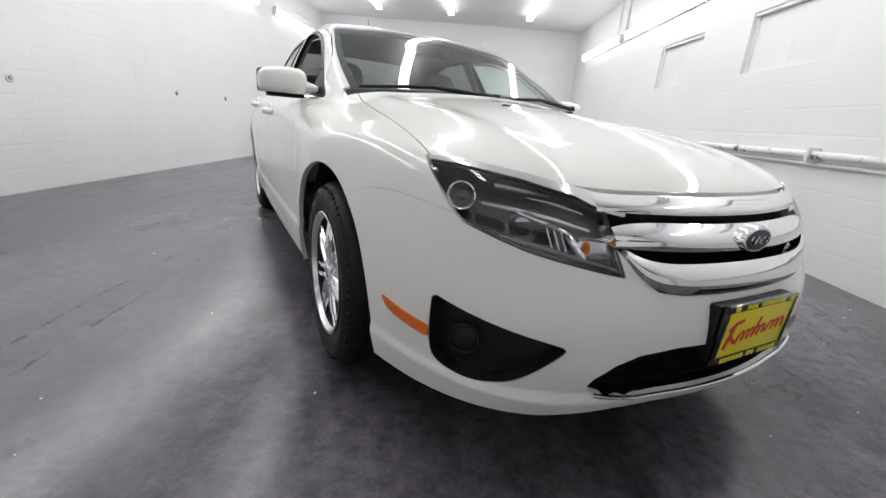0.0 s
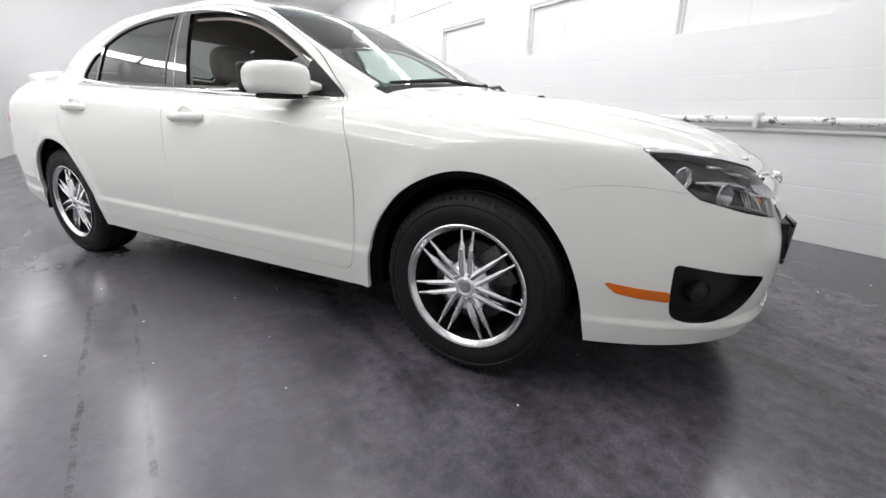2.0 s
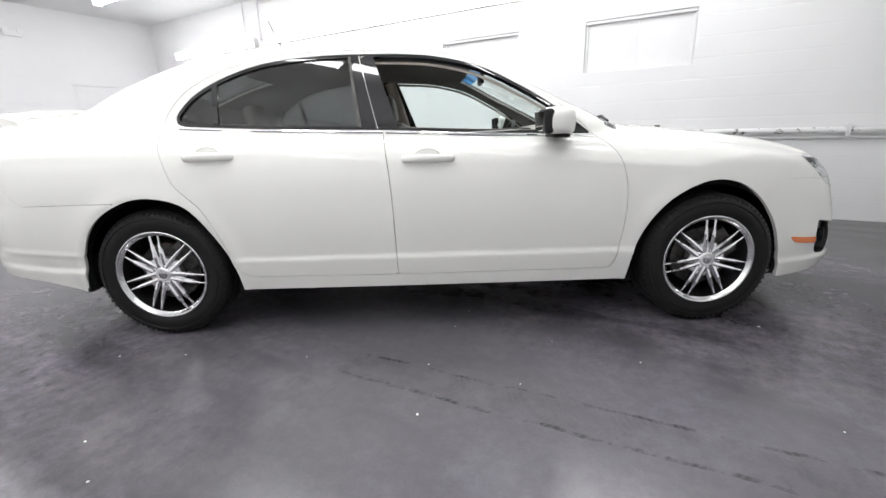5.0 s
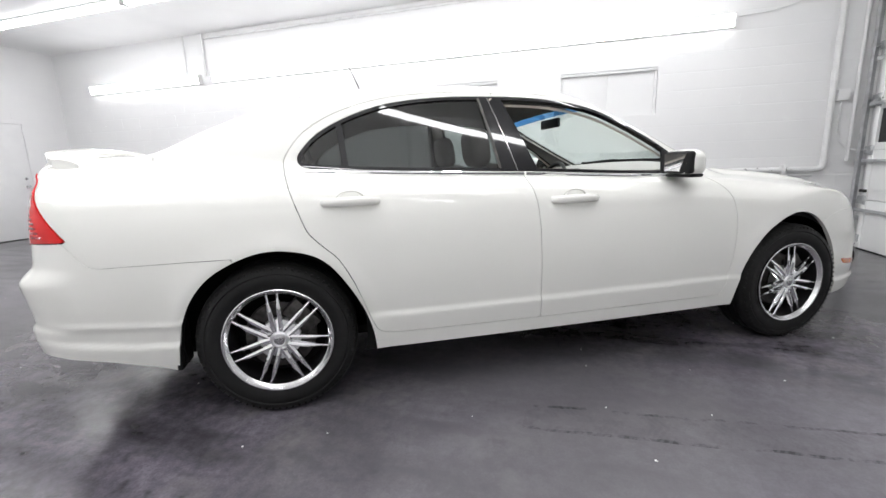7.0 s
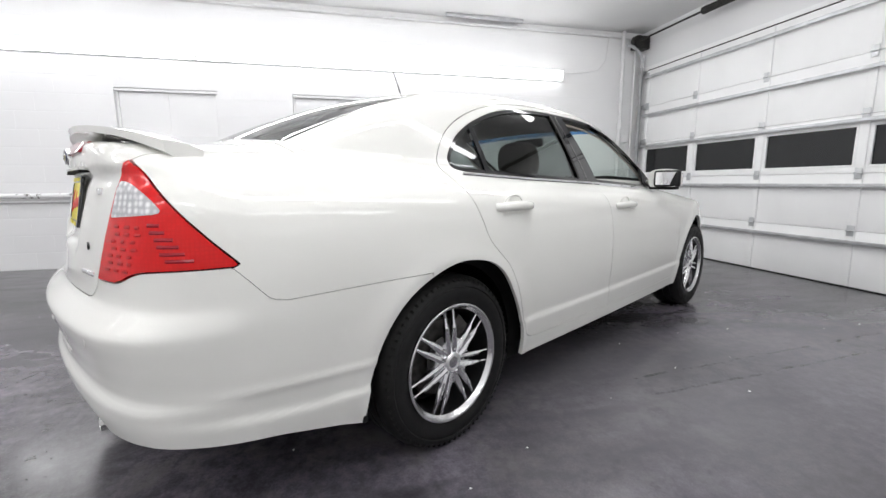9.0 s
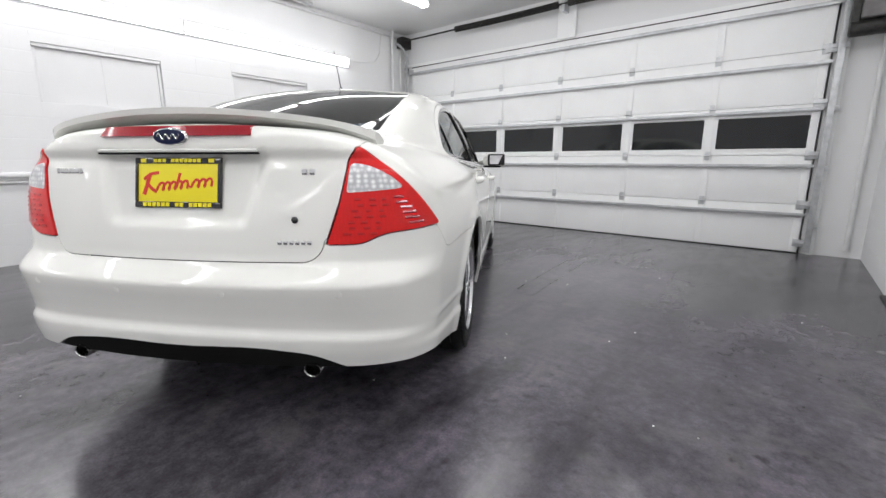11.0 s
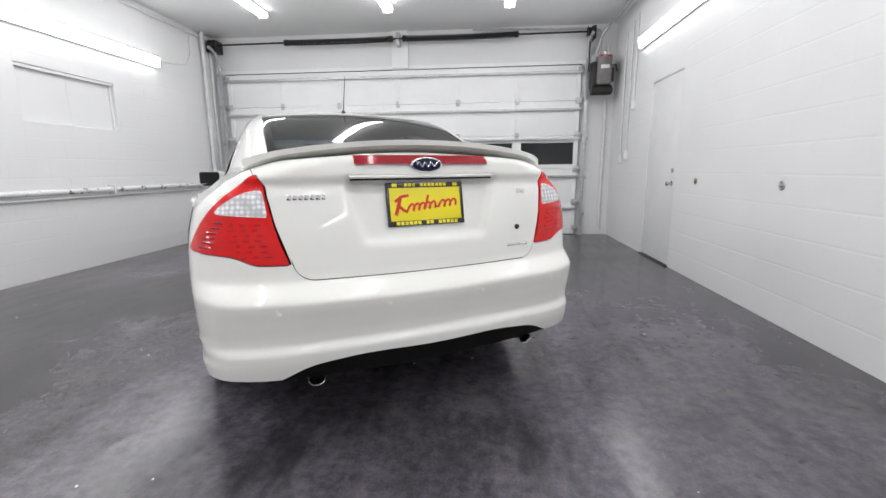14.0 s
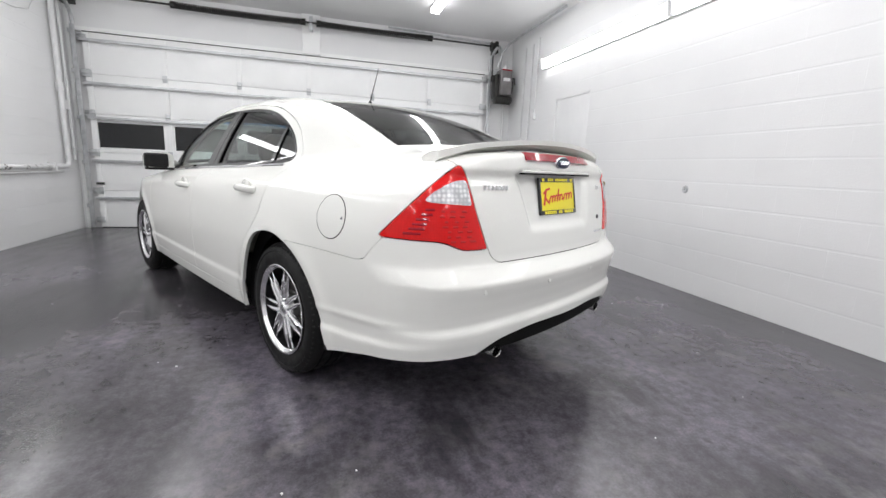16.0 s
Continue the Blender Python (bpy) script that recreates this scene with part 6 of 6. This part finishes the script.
part("box_cover", box_bm((0.0552, -0.05, -0.055), (0.060, 0.05, 0.055), 0.002), ENAMEL, box_)
pipe_thing("cable", "thin white cable looping to the door track", [(X0 + 0.03, 3.24, 1.60), (X0 + 0.03, 3.23, 1.35), (X0 + 0.04, 3.26, 1.17), (X0 + 0.06, 3.33, 1.09), (X0 + 0.10, 3.42, 1.06)], 0.007, PIPEWHITE, "cable")
pipe_thing("cable", "thin cable from the wall light to the conduit", [(X0 + 0.02, 2.16, 2.58), (X0 + 0.02, 2.5, 2.60), (X0 + 0.02, 2.75, 2.66), (X0 + 0.02, 2.86, 2.80), (X0 + 0.02, 2.90, 3.13)], 0.005, PIPEWHITE, "cable")

# east corner by the garage door
for y, z1 in ((2.70, 1.30), (2.95, 1.25)):
    pipe_thing("conduit", "white conduit down to a wall switch", [(X1 - 0.02, y, 3.0), (X1 - 0.02, y, z1)], 0.012, PIPEWHITE, "conduit")
    b = thing("wall_switch", "white wall switch box", "switch", "electrical boxes", pose(X1, y, z1 - 0.05))
    part("switch_box", box_bm((-0.05, -0.035, -0.06), (-0.001, 0.035, 0.06), 0.005), ENAMEL, b)
    part("switch_button", box_bm((-0.056, -0.012, -0.02), (-0.0502, 0.012, 0.02), 0.002), ENAMEL, b)
b = thing("junction_box", "small white box on a conduit", "junction box", "electrical boxes", pose(X1, 2.52, 1.90))
part("box_body", box_bm((-0.05, -0.035, -0.055), (-0.001, 0.035, 0.055), 0.006), ENAMEL, b)
pipe_thing("conduit", "white conduit over the door to a box", [(X1 - 0.02, 2.52, 1.95), (X1 - 0.02, 2.52, 3.05)], 0.012, PIPEWHITE, "conduit")
pipe_thing("conduit", "grey conduit from the door motor to the ceiling", bent((3.12, 3.38, 2.72), (3.12, 3.38, 3.12), (1.2, 3.38, 3.17), 0.12), 0.016, GALV, "conduit")
pipe_thing("conduit", "grey flexible conduit over the corner", [(3.05, 3.3, 2.75), (3.10, 3.28, 2.98), (3.18, 3.20, 3.10), (3.24, 2.9, 3.16), (3.24, 1.6, 3.18)], 0.018, GALV, "conduit")
pipe_thing("conduit", "white conduit down the corner of the hall", [(3.26, 3.47, 2.9), (3.26, 3.47, 0.08)], 0.022, PIPEWHITE, "conduit")

motor = thing("door_opener", "grey side-mounted garage door motor with a black chain drive", "door opener", at=pose(3.13, 3.22, 2.45))
part("motor_cover", box_bm((-0.10, -0.12, -0.17), (0.10, 0.10, 0.24), 0.025, 3), GREYPLASTIC, motor)
part("motor_label", box_bm((-0.06, -0.1225, 0.05), (0.06, -0.1205, 0.10), 0.0), ENAMEL, motor, "pale label")
part("gearbox", box_bm((-0.17, -0.06, -0.22), (-0.102, 0.12, 0.16), 0.015, 2), DARKSTEEL, motor)
part("motor_can", lathe_bm([(-0.16, 0.05), (-0.15, 0.072), (0.13, 0.072), (0.15, 0.05)], 28, "x", matrix=Matrix.Translation((-0.01, -0.01, -0.235))), DARKSTEEL, motor, "black motor can")
part("sprocket", lathe_bm([(0.0, 0.02), (0.0, 0.06), (0.012, 0.06), (0.012, 0.02)], 24, "x", matrix=Matrix.Translation((-0.195, 0.05, 0.10))), DARKSTEEL, motor)
part("chain", tube_bm([(-0.19, 0.06, 0.10), (-0.19, 0.075, 0.35), (-0.19, 0.08, 0.60)], 0.010, 6), DARKSTEEL, motor, "black drive chain")
part("top_strip", box_bm((-0.085, -0.123, 0.212), (0.085, -0.1, 0.236), 0.006), DARKRED, motor, "dull red strip")
part("release_arm", tube_bm([(0.10, -0.02, 0.10), (0.17, -0.03, 0.12), (0.19, -0.03, 0.02)], 0.012, 8), DARKSTEEL, motor, "black release arm")
part("limit_box", box_bm((0.102, -0.05, -0.12), (0.150, 0.08, 0.08), 0.012, 2), DARKSTEEL, motor, "black limit switch box")
part("mounting_plate", box_bm((-0.15, 0.12, -0.26), (0.15, 0.135, 0.28), 0.004), GALV, motor)
part("capacitor", lathe_bm([(0, 0.02), (0, 0.035), (0.06, 0.035), (0.075, 0.02)], 20, "z", matrix=Matrix.Translation((0.02, 0.0, 0.24))), GALV, motor)


# ---- doors in the walls ----
def flush_door(name, label, w, h, at, hinge):
    ob = tagged(new(name), label, "door", kind="structure")
    ob.matrix_world = at
    part("slab", box_bm((0.015, 0.012, 0.012), (w - 0.015, 0.047, h - 0.015), 0.003), SLABDOOR, ob)
    rim = bmesh.new()
    for lo, hi in (((0.0, 0.002, 0.0), (0.0135, 0.048, h)), ((w - 0.0135, 0.002, 0.0), (w, 0.048, h)), ((0.0135, 0.002, h - 0.0135), (w - 0.0135, 0.048, h))):
        box_bm(lo, hi, 0.001, bm=rim)
    part("door_frame", rim, SLABDOOR, ob)
    part("knob", lathe_bm([(0.0, 0.028), (0.006, 0.028), (0.010, 0.012), (0.035, 0.011), (0.042, 0.022), (0.052, 0.027), (0.062, 0.022), (0.066, 0.008)], 24, "y", matrix=pose(w - 0.10 if hinge else 0.10, 0.012, 0.90, 0, 0, 180)), DULLCHROME, ob, "round metal knob")
    part("deadbolt", lathe_bm([(0.0, 0.024), (0.01, 0.024), (0.014, 0.015)], 20, "y", matrix=pose(w - 0.10 if hinge else 0.10, 0.012, 1.04, 0, 0, 180)), DULLCHROME, ob)
    part("threshold", box_bm((0.0, -0.03, 0.001), (w, 0.04, 0.011), 0.002), DARKSTEEL, ob, "dark metal threshold")
    for z in (0.25, 1.0, 1.8):
        part("hinge", tube_bm([(0.02 if hinge else w - 0.02, 0.008, z), (0.02 if hinge else w - 0.02, 0.008, z + 0.09)], 0.006, 8), SLABDOOR, ob)
    return ob


flush_door("door_1", "plain white flush door in the block wall, closed", 0.82, 2.07, Matrix.Translation((X1, 1.92, 0)) @ Matrix.Rotation(radians(-90), 4, "Z"), True)
flush_door("door_2", "plain white flush door in the end wall, closed", 0.92, 1.97, Matrix.Translation((-1.50, Y0, 0)) @ Matrix.Rotation(radians(180), 4, "Z"), True)
for y, z in ((-0.545, 0.945),):
    ob = thing("wall_anchor", "galvanised anchor with chipped paint in the block wall", "wall anchor", "wall anchors", pose(X1, y, z))
    part("anchor_ring", lathe_bm([(0.0, 0.038), (-0.004, 0.034), (-0.007, 0.026), (-0.005, 0.018), (0.0, 0.014)], 18, "x"), GALV, ob)
    part("anchor_bolt", lathe_bm([(0.0, 0.014), (-0.014, 0.014), (-0.018, 0.008)], 6, "x"), GALV, ob)
for y, z in ((0.65, 0.94), (-2.7, 0.955), (-3.9, 0.945)):
    ob = thing("wall_anchor", "small brass plug in the block wall", "wall anchor", "wall anchors", pose(X1, y, z))
    part("anchor_bolt", lathe_bm([(0.0, 0.03), (-0.006, 0.027), (-0.012, 0.012)], 14, "x"), BRASS, ob)
ob = thing("wall_lamp", "small white emergency lamp on the end wall", "lamp", at=pose(-0.83, Y0, 2.74))
part("lamp_base", box_bm((-0.13, 0.001, -0.05), (0.13, 0.05, 0.05), 0.01), ENAMEL, ob)
for s in (-1, 1):
    part("lamp_head", lathe_bm([(0.0, 0.03), (0.03, 0.045), (0.035, 0.04)], 20, "y", matrix=Matrix.Translation((s * 0.09, 0.05, 0.03))), ENAMEL, ob)

# blocked windows: a thin frame in each recess
for k, (a, b, lo, hi, d) in enumerate(WIN):
    w = tagged(new("window_%d" % (k + 1)), "blocked-up window recess painted white", "window", kind="structure")
    w.matrix_world = pose(X0, a, lo)
    rim = bmesh.new()
    W_, H_ = b - a, hi - lo
    for l, h in (((-0.062, 0.004, H_ - 0.034), (-0.01, W_ - 0.004, H_ - 0.004)), ((-0.062, 0.004, 0.004), (-0.035, 0.03, H_ - 0.034)), ((-0.062, W_ - 0.03, 0.004), (-0.035, W_ - 0.004, H_ - 0.034))):
        box_bm(l, h, 0.003, bm=rim)
    part("window_frame", rim, WALL, w)
    part("infill_panel", box_bm((-0.066, 0.031, 0.004), (-0.056, W_ / 2 - 0.0008, H_ - 0.036), 0.002), WALL, w)
    part("infill_panel", box_bm((-0.066, W_ / 2 + 0.0008, 0.004), (-0.056, W_ - 0.031, H_ - 0.036), 0.002), WALL, w)

# specks of paint and grit on the floor
rng = random.Random(7)
own = bmesh.new()
for k in range(120):
    x, y = rng.uniform(X0 + 0.2, X1 - 0.1), rng.uniform(-4.6, Y1 - 0.1)
    r = rng.uniform(0.002, 0.0065)
    a0 = rng.uniform(0, 6.28)
    n = rng.randint(4, 6)
    ring = [own.verts.new((x + r * rng.uniform(0.5, 1.3) * math.cos(a0 + 6.283 * i / n), y + r * rng.uniform(0.5, 1.3) * math.sin(a0 + 6.283 * i / n), 0.0022)) for i in range(n)]
    base_ = [own.verts.new((v.co.x, v.co.y, 0.0005)) for v in ring]
    own.faces.new(ring)
    for i in range(n):
        own.faces.new((ring[i], ring[(i + 1) % n], base_[(i + 1) % n], base_[i]))
tagged(part("paint_flecks", own, PIPEWHITE, None, "", False), "small white paint flecks scattered on the floor", "debris", kind="stuff")


# ---- concrete blocks, proud of their joints ----
BLOCK_W, BLOCK_H, JOINT = 0.4064, 0.2032, 0.010
block_meshes = {}


def block_mesh(w, h):
    key = (round(w, 3), round(h, 3))
    if key not in block_meshes:
        e, s, d = 0.007, 0.0, 0.0009
        v = [(0, 0, 0), (w, 0, 0), (w, 0, h), (0, 0, h), (s, -d, e), (w - s, -d, e), (w - s, -d, h - e), (s, -d, h - e)]
        f = [(4, 5, 6, 7), (0, 1, 5, 4), (1, 2, 6, 5), (2, 3, 7, 6), (3, 0, 4, 7)]
        block_meshes[key] = mesh_of("block", v, f, WALL, False)
    return block_meshes[key]


def minus(rects, o):
    out = []
    for a, b, lo, hi in rects:
        if o[1] <= a or o[0] >= b or o[3] <= lo or o[2] >= hi:
            out.append((a, b, lo, hi))
            continue
        if a < o[0]:
            out.append((a, o[0], lo, hi))
        if b > o[1]:
            out.append((o[1], b, lo, hi))
        m0, m1 = max(a, o[0]), min(b, o[1])
        if lo < o[2]:
            out.append((m0, m1, lo, o[2]))
        if hi > o[3]:
            out.append((m0, m1, o[3], hi))
    return out


def lay_blocks(wall, u0, u1, openings, place, near):
    """Courses of blocks on a wall; place(u, z) gives the pose of a block's low corner; near: the stretch whose blocks are single parts."""
    rest_v, rest_f, singles = [], [], 0
    row = 0
    z = 0.0
    while z < H - 0.02:
        u = u0 - (BLOCK_W / 2 if row % 2 else 0)
        while u < u1:
            rects = [(max(u, u0), min(u + BLOCK_W, u1), z, min(z + BLOCK_H, H))]
            for o in openings:
                rects = minus(rects, o)
            for a, b, lo, hi in rects:
                if b - a < 0.03 or hi - lo < 0.03:
                    continue
                g = JOINT / 2
                me = block_mesh(b - a - 0.0004, hi - lo - 2 * g + 0.004)
                m = place(a + 0.0002, b - 0.0002, lo + g - 0.002)
                if near[0] <= a and b <= near[1] and singles < 300:
                    ob_ = new("block", me)
                    ob_.parent = wall
                    ob_.matrix_world = m
                    singles += 1
                else:
                    base = len(rest_v)
                    rest_v += [tuple(m @ v.co) for v in me.vertices]
                    rest_f += [tuple(base + i for i in p.vertices) for p in me.polygons]
            u += BLOCK_W
        z += BLOCK_H
        row += 1
    if rest_v:
        ob_ = part("block_courses", mesh_of("block_courses", rest_v, rest_f, WALL, False), WALL, wall, "", False)
        ob_["kind"] = "stuff"


lay_blocks(wall_west, Y0, Y1, [o[:4] for o in WIN], lambda a, b, z: Matrix.Translation((X0, a, z)) @ Matrix.Rotation(radians(90), 4, "Z"), (-3.7, Y1))
lay_blocks(wall_east, Y0, Y1, [SIDE_DOOR[:4]], lambda a, b, z: Matrix.Translation((X1, b, z)) @ Matrix.Rotation(radians(-90), 4, "Z"), (-3.7, Y1))
lay_blocks(wall_south, X0, X1, [BACK_DOOR[:4]], lambda a, b, z: Matrix.Translation((b, Y0, z)) @ Matrix.Rotation(radians(180), 4, "Z"), (X0, X1))
